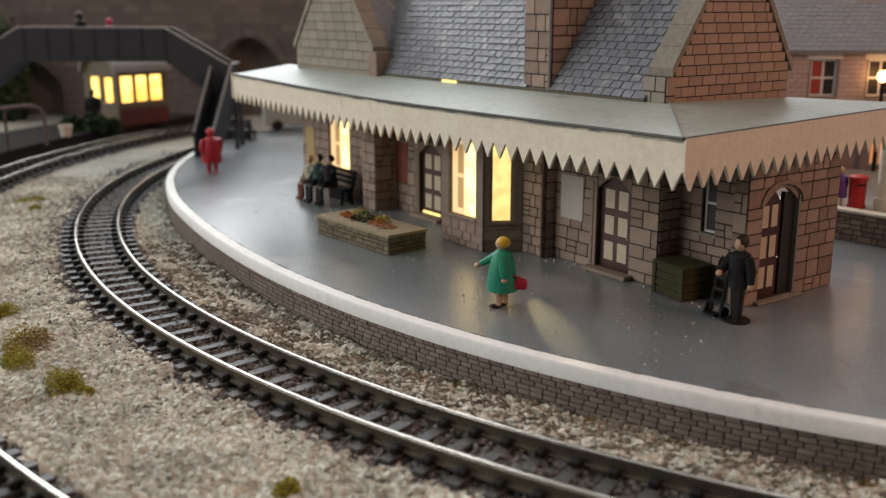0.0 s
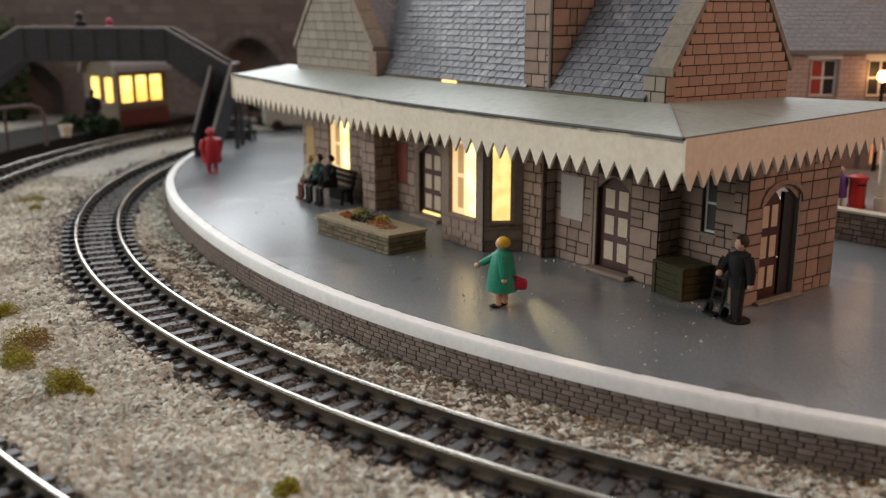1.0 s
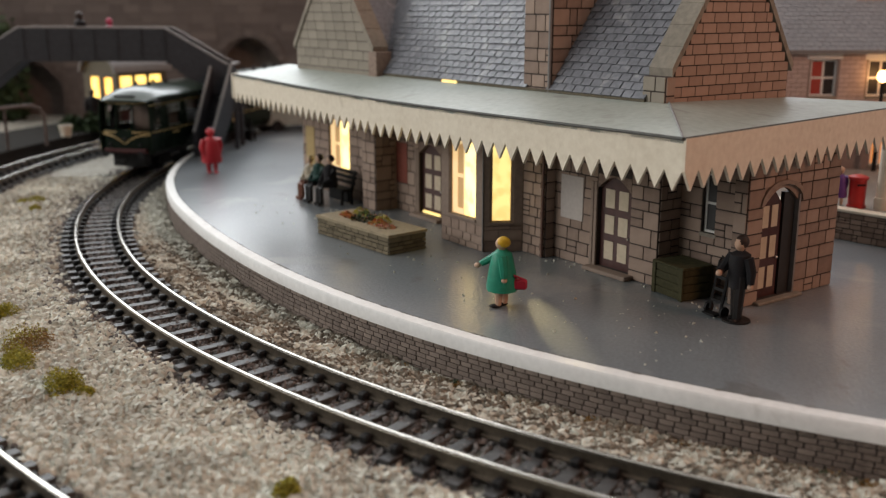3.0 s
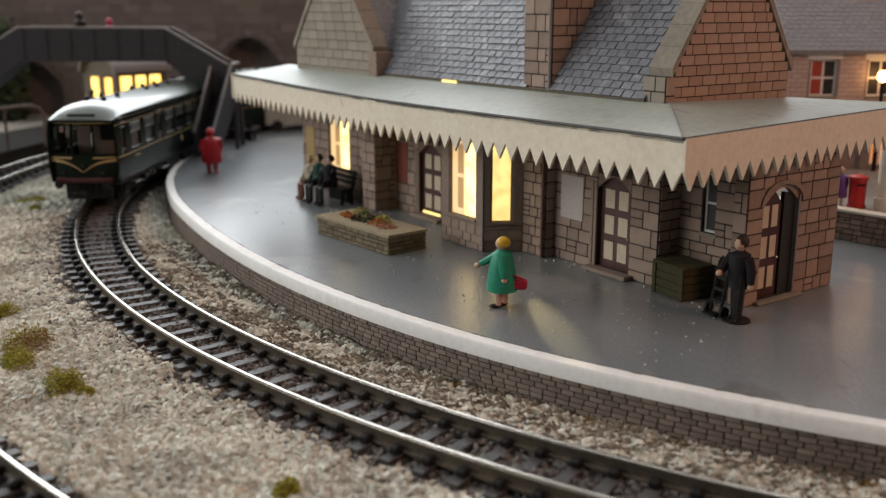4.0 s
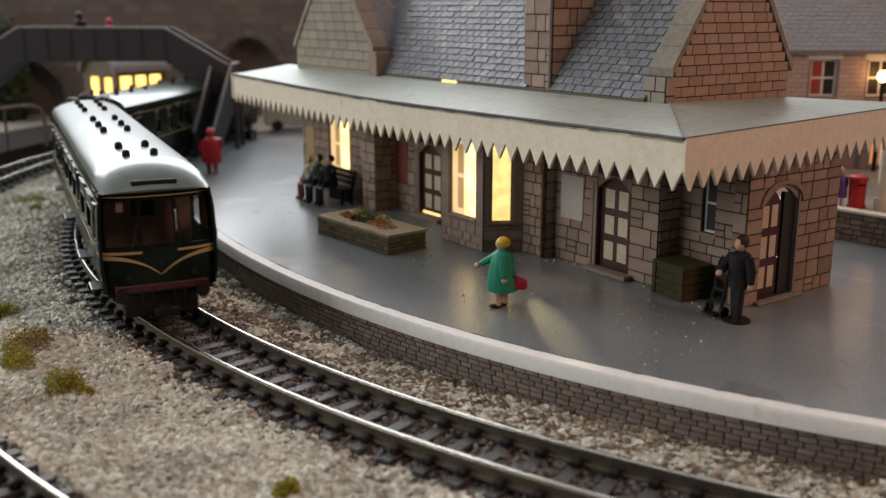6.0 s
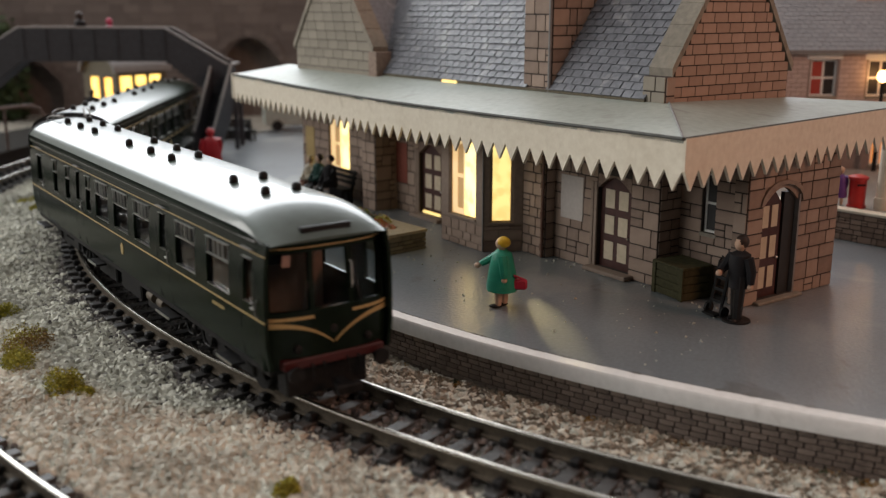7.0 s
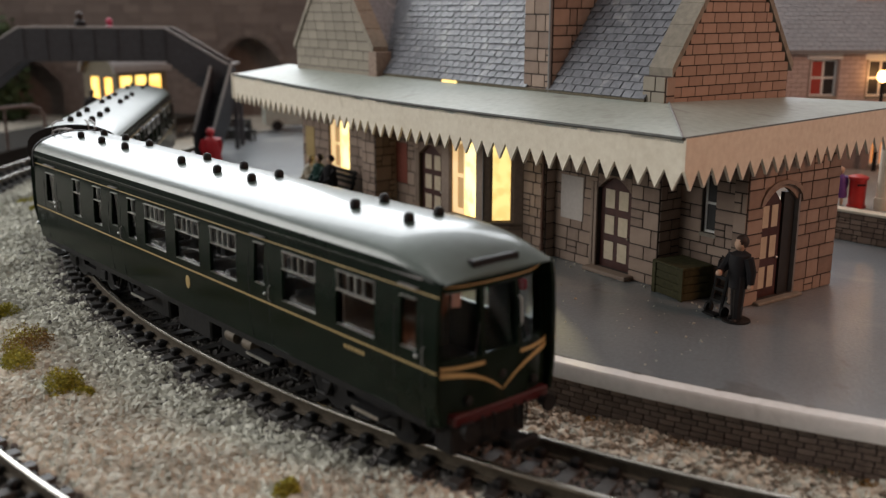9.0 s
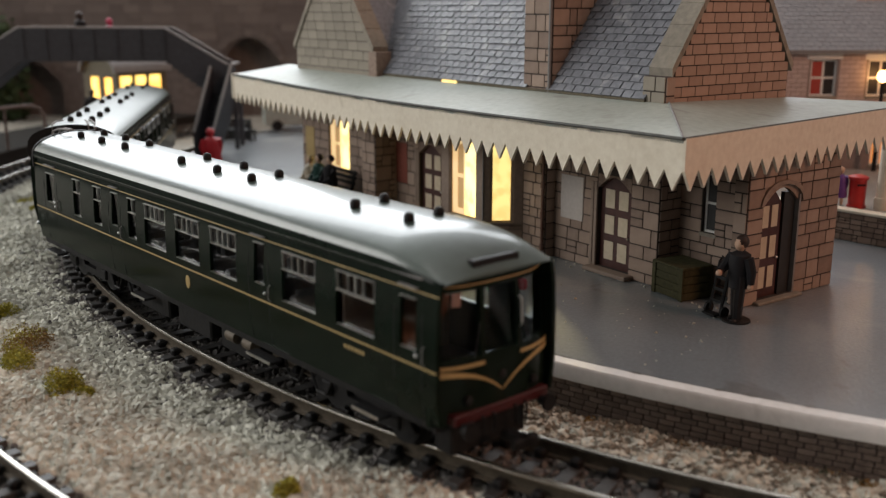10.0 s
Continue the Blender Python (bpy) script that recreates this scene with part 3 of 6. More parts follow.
        holed(bm, x0 - 0.2, x1 + 0.2, z0 - 0.2, z1 + 0.2, [], -1.0, -1.3, bow, step=2.0)
        pane = part("windscreen", bm, GLASS, cab)
        pane.visible_shadow = False
    bm = B()
    holed(bm, -16.8, 16.8, 40.4, 40.65, [], 0.15, -0.2, bow, step=2.0)
    part("cornice_line", bm, STRAW, cab, "thin straw-coloured lining")
    for side in (-1, 1):
        for upper in (False, True):
            bm = B()
            rail = []
            for i in range(15):
                f = i / 14
                x = side * (16.75 - (11.6 if upper else 16.5) * f)
                z = 23.95 if upper else 22.6 - 5.6 * f ** 2.6
                w = 0.36 if upper else 0.68 - 0.45 * f
                rail.append((x, z, w))
            va = [[bm.verts.new(bow(x, y, z + s * w)) for y, s in ((0.22, -1), (0.22, 1), (-0.1, 1), (-0.1, -1))] for x, z, w in rail]
            for r0, r1 in zip(va, va[1:]):
                for k in range(4):
                    bm.faces.new((r0[k], r0[(k + 1) % 4], r1[(k + 1) % 4], r1[k]))
            part("whisker", bm, STRAW, cab, "straw-coloured curved lining on the cab")
    bm = B()
    box(bm, L - 8, L - 2.5, -11, 11, 3.2, 11.6, 0.5)
    part("cab_skirt", bm, BLACK, car)
    for y in (-8.0, 8.0):
        bm = B()
        tube(bm, [(L + 1.3, y, 25.2), (L + 0.6, y * 0.75, 32.5)], 0.22, 6)
        part("wiper", bm, BLACK, cab)
    bm = B()
    box(bm, L - 6.0, L - 0.9, -6.6, 6.6, 42.2, 45.0, 0.3)
    part("route_indicator", bm, BLACK, cab, "black route indicator box")
    bm = B()
    box(bm, L - 2.5, L + 1.7, -13.6, 13.6, 11.8, 14.2, 0.3)
    beam = part("buffer_beam", bm, BUFFERRED, car, "dull red buffer beam")
    for y in (-11.5, 11.5):
        bm = B()
        tube(bm, [(L + 1.5, y, 11.4), (L + 3.4, y, 11.4), (L + 3.5, y, 11.4), (L + 4.3, y, 11.4)], 1.2, 12, [1.1, 1.0, 2.0, 2.0])
        part("buffer", bm, BLACK, beam, smooth=True)
    for y in (-6.2, -3.2, 3.2, 6.2):
        bm = B()
        tube(bm, [(L + 1.6, y, 12.6), (L + 2.4, y, 12.0), (L + 2.3, y, 8.6)], 0.35, 6)
        part("brake_hose", bm, BLACK, beam, smooth=True)
    # Bright bar stands in for the white sunblind beside the right pane.
    bm = B()
    tube(bm, [(L + 1.0, 5.2, 29.5), (L + 1.5, 5.2, 30.2), (L + 1.1, 5.2, 35.4), (L + 0.4, 5.2, 36)], 0.24, 6)
    part("sunblind_bar", bm, STEEL, cab, "bright bar standing in for a white sunblind", smooth=True)
    for y, z in ((-9.5, 16.6), (9.5, 16.6), (0, 20.2)):
        bm = B()
        tube(bm, [(L + 0.4, y, z), (L + 1.5, y, z), (L + 1.7, y, z)], 0.9, 12, [1.0, 1.0, 0.6])
        part("marker_lamp", bm, BLACK, cab, "small unlit marker lamp", smooth=True)
    bm = B()
    holed(bm, -11.6, -9.6, 36.0, 38.9, [], -1.35, -1.5, bow)
    part("warning_card", bm, CARDRED, cab, "small pale pink card inside the windscreen")
    bm = B()
    box(bm, L + 2, L + 9, -1.5, 1.5, 6.2, 8.4, 0.4)
    box(bm, L + 7, L + 9, -3.6, 3.6, 6.0, 8.4, 0.4)
    part("coupling", bm, BLACK, beam, "black tension-lock coupling")
    # rear end with gangway
    bm = B()
    holed(bm, -16.2, 16.2, 12, 41.4, [(-4.5, 4.5, 11, 34)], -0.5, 1.0, lambda x, y, z: (-L + y, x, z))
    rear = part("end_wall", bm, GREEN, car)
    bm = B()
    holed(bm, -5.5, 5.5, 10, 36, [(-4, 4, 12, 34)], 0, 4.5, lambda x, y, z: (-L - y, x, z))
    part("gangway", bm, BLACK, rear, "black corridor connection")
    bm = B()
    edge = [(-W + 0.2, 38)] + [(-math.cos(math.pi * k / 16) * (W - 0.1), 41.3 + 8.7 * math.sin(math.pi * k / 16) ** 0.75) for k in range(17)] + [(W - 0.2, 38)]
    prism(bm, edge, L + 0.2, L + 1.2, Matrix(((0, -1, 0, 0), (1, 0, 0, 0), (0, 0, 1, 0), (0, 0, 0, 1))))
    part("end_rim", bm, BLACK, rear, "black end of the roof")
    for y in (-9, -6.5, 7.5):
        bm = B()
        tube(bm, [(-L - 1.6, y, 13), (-L - 1.6, y, 38), (-L - 1.6, y, 46), (-L - 1.2, y * 0.95, 50.2), (-L + 1.5, y * 0.8, 51.2), (-L + 6, y * 0.6, 51.0)], 0.4, 6)
        part("exhaust_pipe", bm, BRIDGEPALE, rear, "thin metal pipe up the end wall", smooth=True)
    # floor, seats seen through the panes, underframe
    bm = B()
    box(bm, -L + 1, L - 2, -W + 1.6, W - 1.6, 10.2, 14.0)
    box(bm, 78, 79, -W + 1.6, W - 1.6, 13, 40)
    box(bm, -56, -55, -W + 1.6, W - 1.6, 13, 40)
    floor = part("floor", bm, BLACK, car)
    bm = B()
    holed(bm, -W + 1.8, W - 1.8, 14, 40, [(-3.5, 3.5, 28, 37)], 0, 0.4, lambda x, y, z: (79.3 + y, x, z))
    part("cab_bulkhead", bm, mat("cab_brown", (0.14, 0.08, 0.055), (0.22, 0.13, 0.09), 0.6, 2.0, 0.1), floor, "brown cab partition")
    seat = mat("seat_cloth" + name, (0.10, 0.10, 0.11), (0.2, 0.19, 0.19), 0.8, 2.0, 0.2)
    for x in (-46, -34, -22, -14, -2, 12, 24, 40, 56, 70):
        for y in (-9.5, 9.5):
            bm = B()
            box(bm, x, x + 2, y - 5.5, y + 5.5, 13, 27, 0.6)
            box(bm, x + 2, x + 6, y - 5.5, y + 5.5, 13, 18, 0.6)
            part("seat", bm, seat, floor)
    bm = B()
    box(bm, -L + 8, L - 8, -9, 9, 7.6, 10.2)
    for x0, x1, y0 in ((-34, -14, -14), (-8, 12, -14), (18, 34, -14), (-30, -5, 7), (2, 28, 7)):
        box(bm, x0, x1, y0, y0 + 7, 3.5, 12.6, 0.5)
    part("underframe", bm, BLACK, car, "black underframe with boxes")
    for x in (24, 33):
        bm = B()
        tube(bm, [(x, -14.5, 8.8), (x + 4.5, -14.5, 8.8)], 1.7, 14)
        part("air_cylinder", bm, RAILSIDE, car, "dull grey air cylinder", smooth=True)
    for x0 in (-60, -46, 48, 60):
        bm = B()
        for y in (-13.2, 13.2):
            tube(bm, [(x0, y, 11.8), (x0 + 4, y, 4.6), (x0 + 8, y, 4.6), (x0 + 12, y, 11.8)], 0.4, 6)
        part("truss_rod", bm, BLACK, car)
    for x0, x1 in ((-104, -92), (-30, -20), (40, 52), (86, 96)):
        for y0, y1 in ((-18.8, -15.2), (15.2, 18.8)):
            bm = B()
            box(bm, x0, x1, y0, y1, 8.6, 9.3, 0.1)
            board = part("step_board", bm, BLACK, car)
            bm = B()
            edge = y0 - 0.12 if y0 < 0 else y1 - 0.12
            box(bm, x0 + 0.3, x1 - 0.3, edge, edge + 0.24, 8.7, 9.38)
            part("step_edge", bm, STEEL, board, "worn bright step edge")
    for cx in (-80, 80):
        bm = B()
        for y in (-11.2, 11.2):
            prism(bm, [(cx - 20, 5), (cx - 17, 8.4), (cx - 6, 8.4), (cx - 5, 6), (cx + 5, 6), (cx + 6, 8.4), (cx + 17, 8.4), (cx + 20, 5), (cx + 15, 3.6), (cx - 15, 3.6)], y - 0.8, y + 0.8)
            for x in (-13, 13):
                box(bm, cx + x - 2, cx + x + 2, y - 1.6, y + 1.6, 4.2, 7.6, 0.4)
        box(bm, cx - 5, cx + 5, -10.4, 10.4, 5, 8, 0.3)
        bogie = part("bogie", bm, BLACK, car, "black bogie")
        for x in (-13, 13):
            bm = B()
            for y in (-8.4, 8.4):
                s = 1 if y > 0 else -1
                tube(bm, [(cx + x, y - s * 1.4, 6.2), (cx + x, y - s * 0.6, 6.2), (cx + x, y - s * 0.55, 6.2), (cx + x, y + s * 1.4, 6.2)], 6, 20, [7.0, 7.0, 6.2, 6.1])
            tube(bm, [(cx + x, -9, 6.2), (cx + x, 9, 6.2)], 1.0, 8)
            part("wheelset", bm, BLACK, bogie, smooth=True)
    # badge and lettering bars on the flanks
    for side in (-1, 1):
        bm = B()
        got = bmesh.ops.create_cone(bm, cap_ends=True, segments=14, radius1=2.0, radius2=2.0, depth=0.3)
        bmesh.ops.transform(bm, matrix=pose(6.6, side * (W + 0.02), 20.2, 90) @ Matrix.Diagonal((0.62, 0.95, 1, 1)), verts=got["verts"])
        part("badge", bm, STRAW, car, "small round emblem")
        bm = B()
        for k in range(6):
            box(bm, 81.6 + k * 1.3, 82.5 + k * 1.3, side * (W - 0.1), side * (W + 0.06), 21.2, 22.1)
        part("number_bar", bm, STRAW, car)
    return car


FRONT_CAR = coach("railcar")
REAR_CAR = copy_thing(FRONT_CAR, ORIGIN)


def on_curve(deg, back=False):
    q = polar(math.sqrt(R0 * R0 - 80 * 80), deg)
    return pose(q.x * MM, q.y * MM, 0, 0, 0, deg + 90 + (180 if back else 0))


def motions():
    """The train comes round the curve, slows and stops; bearings of its first car's middle."""
    keys = [(0.0, 128.0), (1.0, 140.6), (2.0, 153.3), (2.5, 159.7), (3.0, 166.1), (3.5, 172.4), (4.0, 178.7), (4.5, 184.8), (5.0, 191.1), (5.5, 197.7), (5.7, 200.4), (6.2, 206.9), (6.5, 210.2), (6.8, 213.1), (7.0, 214.85), (7.25, 216.8), (7.5, 218.4), (7.75, 219.45), (8.0, 220.15), (8.2, 220.6), (8.4, 220.85), (8.6, 220.9), (10.0, 220.9)]
    walk(FRONT_CAR, [(t, on_curve(a)) for t, a in keys])
    walk(REAR_CAR, [(t, on_curve(a - 31.0, True)) for t, a in keys])

# ---- station building ----
bulb("bay_bulb", look(site(120.0, -4.6, ZP + 16.5).translation, site(22.0, -57.0, ZP).translation), 1.5, (1.0, 0.80, 0.42), 6.5)


def unit_block():
    bm = B()
    box(bm, -0.5, 0.5, -0.5, 0.5, -0.5, 0.5, 0.05)
    return bm


BLOCKS = {}


def block(material):
    if material.name not in BLOCKS:
        BLOCKS[material.name] = mesh("stone", unit_block(), material)
    return BLOCKS[material.name]


def coursed(parent, frame_m, x0, x1, z0, z1, holes, course, longest, material, name="stone", gap=0.45, proud=0.3, limit=None, seed=1, regular=False):
    """Courses of separate stones on the outer (-y) face of a wall in the frame frame_m."""
    rnd = random.Random(seed)
    z = z0
    row = 0
    while z < z1 - 0.8:
        h = min(course * (1 if regular else rnd.choice((0.75, 1.0, 1.0, 1.3))), z1 - z)
        if z1 - z - h < 1.2:
            h = z1 - z
        lo, hi = (x0, x1) if limit is None else limit(z + h * 0.12)
        spans = [(max(lo, x0), min(hi, x1))]
        for a, b, c, d in holes:
            if c < z + h - 0.3 and d > z + 0.3:
                spans = [s for p, q in spans for s in ((p, min(q, a)), (max(p, b), q)) if s[1] - s[0] > 0.9]
        for p, q in spans:
            x = p
            first = True
            while x < q - 0.5:
                w = longest if regular else longest * rnd.uniform(0.45, 1.25)
                if regular and first and row % 2:
                    w *= 0.5
                first = False
                if q - x - w < longest * 0.35:
                    w = q - x
                w = min(w, q - x)
                two = (not regular) and h > course * 0.9 and w < longest * 0.7 and rnd.random() < 0.3
                for zz, hh in (((z, h / 2), (z + h / 2, h / 2)) if two else ((z, h),)):
                    ob = new(name, block(material))
                    ob.parent = parent
                    ob.matrix_basis = frame_m @ Matrix.LocRotScale(((x + w / 2) * MM, -proud * 0.5 * MM, (zz + hh / 2) * MM), None, (max(0.2, w - gap) , proud, max(0.2, hh - gap))) 
                x += w
        z += h
        row += 1


def turned(x, y, deg):
    return pose(x * MM, y * MM, 0, 0, 0, deg)


def arched(x0, x1, z0, spring, rise, n=10):
    pts = [(x0, z0), (x1, z0), (x1, spring)]
    for i in range(1, n):
        f = i / n
        pts.append((x1 + (x0 - x1) * f, spring + rise * math.sin(math.pi * f)))
    return pts + [(x0, spring)]


def spandrel(bm, x0, x1, spring, rise, top, y0, y1, n=10):
    prev = None
    for i in range(n + 1):
        f = i / n
        x, z = x0 + (x1 - x0) * f, spring + rise * math.sin(math.pi * f)
        if prev:
            prism(bm, [(prev[0], prev[1]), (x, z), (x, top), (prev[0], top)], y0, y1)
        prev = (x, z)


def door(parent, x0, x1, z0, spring, rise, y, m=None):
    """A panelled door in an arched opening whose leaf stands at y."""
    mm = m or ORIGIN
    bm = B()
    prism(bm, arched(x0, x1, z0, spring, rise), y, y + 1.0, Matrix(mm))
    leaf = part("door", bm, MAROON, parent, "dark maroon panelled door")
    w = (x1 - x0)
    for i in range(2):
        for j in range(3):
            a = x0 + w * (0.14 + 0.42 * i)
            c = z0 + (spring - z0) * (0.10 + 0.33 * j)
            bm = B()
            box(bm, a, a + w * 0.29, y - 0.15, y + 0.2, c, c + (spring - z0) * 0.235, 0.0, mm)
            part("door_pane", bm, PALE, leaf, "pale obscured glass pane")
    bm = B()
    ball(bm, x0 + w * 0.9, y - 0.5, z0 + (spring - z0) * 0.42, 0.45, m=mm)
    part("door_knob", bm, STEEL, leaf)
    return leaf


def sash(parent, x0, x1, z0, z1, y, pane_m, frame_m, m=None, bars=(1, 2), wide=0.8):
    mm = m or ORIGIN
    bm = B()
    holes = []
    nx, nz = bars
    cw, ch = (x1 - x0 - wide * (nx + 1)) / nx, (z1 - z0 - wide * (nz + 1)) / nz
    for i in range(nx):
        for j in range(nz):
            a, c = x0 + wide + i * (cw + wide), z0 + wide + j * (ch + wide)
            holes.append((a, a + cw, c, c + ch))
    holed(bm, x0, x1, z0, z1, holes, y, y + 0.7)
    if m is not None:
        bmesh.ops.transform(bm, matrix=mm, verts=bm.verts)
    fr = part("window_frame", bm, frame_m, parent)
    for a, b, c, d in holes:
        bm = B()
        box(bm, a - 0.1, b + 0.1, y + 0.3, y + 0.5, c - 0.1, d + 0.1, 0, mm)
        part("window_pane", bm, pane_m, fr)
    bm = B()
    box(bm, x0 - 0.8, x1 + 0.8, y - 1.6, y + 0.7, z0 - 1.3, z0, 0.15, mm)
    part("window_sill", bm, BUFF, fr)
    return fr


def slates(bm, run, drop, w, h, thick, seed):
    """Overlapping slates over a slope run long (x) and drop deep (from y = 0 at the eave, up the slope), flat in z."""
    rnd = random.Random(seed)
    rows = int(drop / h) + 1
    for j in range(rows):
        y = j * h
        off = -w / 2 if j % 2 else 0
        for i in range(int(run / w) + 2):
            x = off + i * w
            a, b = max(0, x + 0.2), min(run, x + w - 0.2)
            if b - a < 0.5:
                continue
            t = thick * rnd.uniform(0.75, 1.25)
            top = min(y + h * 1.25, drop + 0.5)
            v = [bm.verts.new(q) for q in ((a, y, 0), (b, y, 0), (b, y, t), (a, y, t), (b, top, 0.05), (a, top, 0.05))]
            bm.faces.new((v[0], v[1], v[2], v[3]))
            bm.faces.new((v[3], v[2], v[4], v[5]))
            bm.faces.new((v[1], v[4], v[2]))
            bm.faces.new((v[0], v[3], v[5]))


def station():
    b = thing("station_building", site(0, 0), "stone station building with slate roofs and lit windows", "station building")
    TOP = 56.5
    jamb = mat("brown_jamb", (0.20, 0.145, 0.115), (0.29, 0.22, 0.175), 0.75, 1.6, 0.2, stain=12)
    # main front wall
    door2, door1 = (-59.4, -43.6, 1.5, 34.2), (-171, -154, 1.5, 33.0)
    wing_win = (-244, -224, 12, 37)
    bm = B()
    holed(bm, -190, -31, 0, 60, [door2, door1, (-125, -106, 4, 42)], -4, -1)
    wall = part("front_wall", bm, MORTAR, b, "printed stone front wall")
    coursed(wall, turned(0, -4, 0), -190, -31, 0, TOP, [door2, door1, (-135, -82, 0, 60)], 4.6, 8.2, STONE, seed=2)
    # wing at the far end, with a pier
    bm = B()
    holed(bm, -272, -189.9, 0, 56.5, [wing_win], -9, -5)
    wing = part("wing_wall", bm, MORTAR, b, "printed stone wing wall")
    coursed(wing, turned(0, -9, 0), -272, -201, 0, 54, [wing_win], 4.6, 8.2, STONE, seed=3)
    bm = B()
    box(bm, -201, -189.8, -15.4, -9, 0, 54.5)
    pier = part("pier", bm, MORTAR, b)
    coursed(pier, turned(0, -15.4, 0), -201, -189.8, 0, 54, [], 5.0, 6.5, STONE, seed=4)
    coursed(pier, turned(-189.8, 0, 90), -15.4, -4, 0, 54, [], 5.0, 7.5, STONE, seed=5)
    bm = B()
    box(bm, -272, -269, -8.8, 55, 0, 60)
    box(bm, -272, -34, 52, 55, 0, 60)
    part("rear_wall", bm, STONE, b)
    # annex under the canopy's end
    bm = B()
    awin = (-21.9, -16.6, 19.2, 38.5)
    holed(bm, -31, -4.5, 0, 54.5, [awin], 6, 9)
    annex = part("annex_wall", bm, MORTAR, b)
    coursed(annex, turned(0, 6, 0), -31, -5, 0, 54, [awin], 4.4, 8.0, STONE, seed=6)
    bm = B()
    box(bm, -34, -31, -4, 46, 0, 56)
    ret = part("return_wall", bm, MORTAR, b)
    coursed(ret, turned(-31, 0, 90), -4, 6, 0, TOP, [], 4.6, 6.5, STONE, seed=7)
    bm = B()
    edoor = (7.5, 25.5, 1.0, 36.5)
    holed(bm, 0.0, 46, 0, 54.5, [edoor], 0, 3, lambda x, y, z: (-y, x, z))
    box(bm, -5, -3.0, 0.0, 6, 0, 54.5)
    ew = part("end_wall", bm, MORTAR, b, "reddish printed stone end wall")
    coursed(ew, turned(0, 0, 90), 0, 46, 0, 54, [edoor], 4.5, 7.6, STONE, seed=8)
    coursed(ew, turned(0, 0, 0), -5, 0, 0, 54, [], 4.8, 5.0, STONE, seed=9)
    # doors, steps, arches
    for x0, x1, z0, z1 in (door2, door1):
        bm = B()
        spandrel(bm, x0, x1, z1 - 5.0, 4.4, z1, -4.25, -2.2)
        bmesh.ops.remove_doubles(bm, verts=bm.verts, dist=0.01)
        part("door_arch", bm, STONE, wall, "stone door arch")
        door(wall, x0 + 0.3, x1 - 0.3, z0, z1 - 5.0, 4.3, -2.6)
        bm = B()
        box(bm, x0 - 2.5, x1 + 2.5, -8.5, -3.9, 0, 1.5, 0.3)
        part("door_step", bm, jamb, wall, "worn pale stone step")
        bm = B()
        for a, c in ((x0 - 3.2, x0 - 1.8), (x0 - 1.5, x0 - 0.1)):
            box(bm, a, c, -4.6, -3.9, 0, z1 - 3, 0.15)
        part("door_jamb", bm, jamb, wall, "plain brown stone door jambs")
    bm = B()
    box(bm, door1[0] + 1, door1[1] - 3, -3.1, -2.65, 1.5, 2.6)
    part("light_gap", bm, LITSIDE, wall, "lamp light showing under the door")
    m90 = Matrix.Rotation(radians(90), 4, "Z")
    bm = B()
    spandrel(bm, edoor[0], edoor[1], 30.5, 5.4, 36.5, 0, 1.5)
    bmesh.ops.transform(bm, matrix=m90, verts=bm.verts)
    bmesh.ops.remove_doubles(bm, verts=bm.verts, dist=0.01)
    part("door_arch", bm, STONE, ew)
    bm = B()
    for i in range(9):
        a0, a1 = math.pi * i / 9, math.pi * (i + 0.99) / 9
        cx, hw = 16.5, 9.6
        p = [(cx - hw * math.cos(a0), 31 + 6 * math.sin(a0)), (cx - (hw + 1.3) * math.cos(a0), 31 + 7.4 * math.sin(a0)), (cx - (hw + 1.3) * math.cos(a1), 31 + 7.4 * math.sin(a1)), (cx - hw * math.cos(a1), 31 + 6 * math.sin(a1))]
        prism(bm, p, -0.9, 0.2)
    bmesh.ops.transform(bm, matrix=m90, verts=bm.verts)
    part("arch_ring", bm, jamb, ew, "raised stone arch ring")
    door(ew, edoor[0] + 0.5, edoor[1] - 7, 1.0, 30.5, 4.6, 1.6, m90)
    # Dark sheet fills the rest of the opening, in place of the shade inside.
    bm = B()
    box(bm, edoor[1] - 6.5, edoor[1] - 0.2, 1.0, 2.4, 1.0, 34, 0, m90)
    part("opening_fill", bm, DARK, ew, "dark sheet standing in for the shade inside the door opening")
    bm = B()
    box(bm, edoor[1] - 0.9, edoor[1] - 0.1, -0.5, 1.0, 1.0, 33, 0, m90)
    part("door_jamb", bm, BRIDGEPALE, ew, "pale door jamb")
    bm = B()
    box(bm, edoor[0] - 2, edoor[1] + 2, -2.6, 0.1, 0, 1.0, 0.2, m90)
    part("door_step", bm, BUFF, ew)
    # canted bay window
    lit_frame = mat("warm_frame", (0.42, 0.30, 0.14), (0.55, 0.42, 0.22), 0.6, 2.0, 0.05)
    def lit_sash(parent, x0, x1, z0, z1, mm, curtained):
        """A lit window: a drawn curtain with two brown lights in it on one side, bright glass on the other."""
        cut = x0 + (x1 - x0) * (0.52 if curtained else 0.0)
        bm = B()
        holed(bm, x0, x1, z0, z1, [(x0 + 0.5, x1 - 0.4, z0 + 0.4, z1 - 0.5)], 0.5, 1.1)
        bmesh.ops.transform(bm, matrix=mm, verts=bm.verts)
        fr = part("window_frame", bm, lit_frame, parent, "warm cream window frame")
        bm = B()
        box(bm, max(cut, x0 + 0.4), x1 - 0.3, 0.8, 1.0, z0 + 0.3, z1 - 0.4, 0, mm)
        pane = part("window_pane", bm, LIT if curtained else LITSIDE, fr, "brightly lit glass")
        pane.visible_shadow = False
        if curtained:
            bm = B()
            w, h = cut - x0, z1 - z0
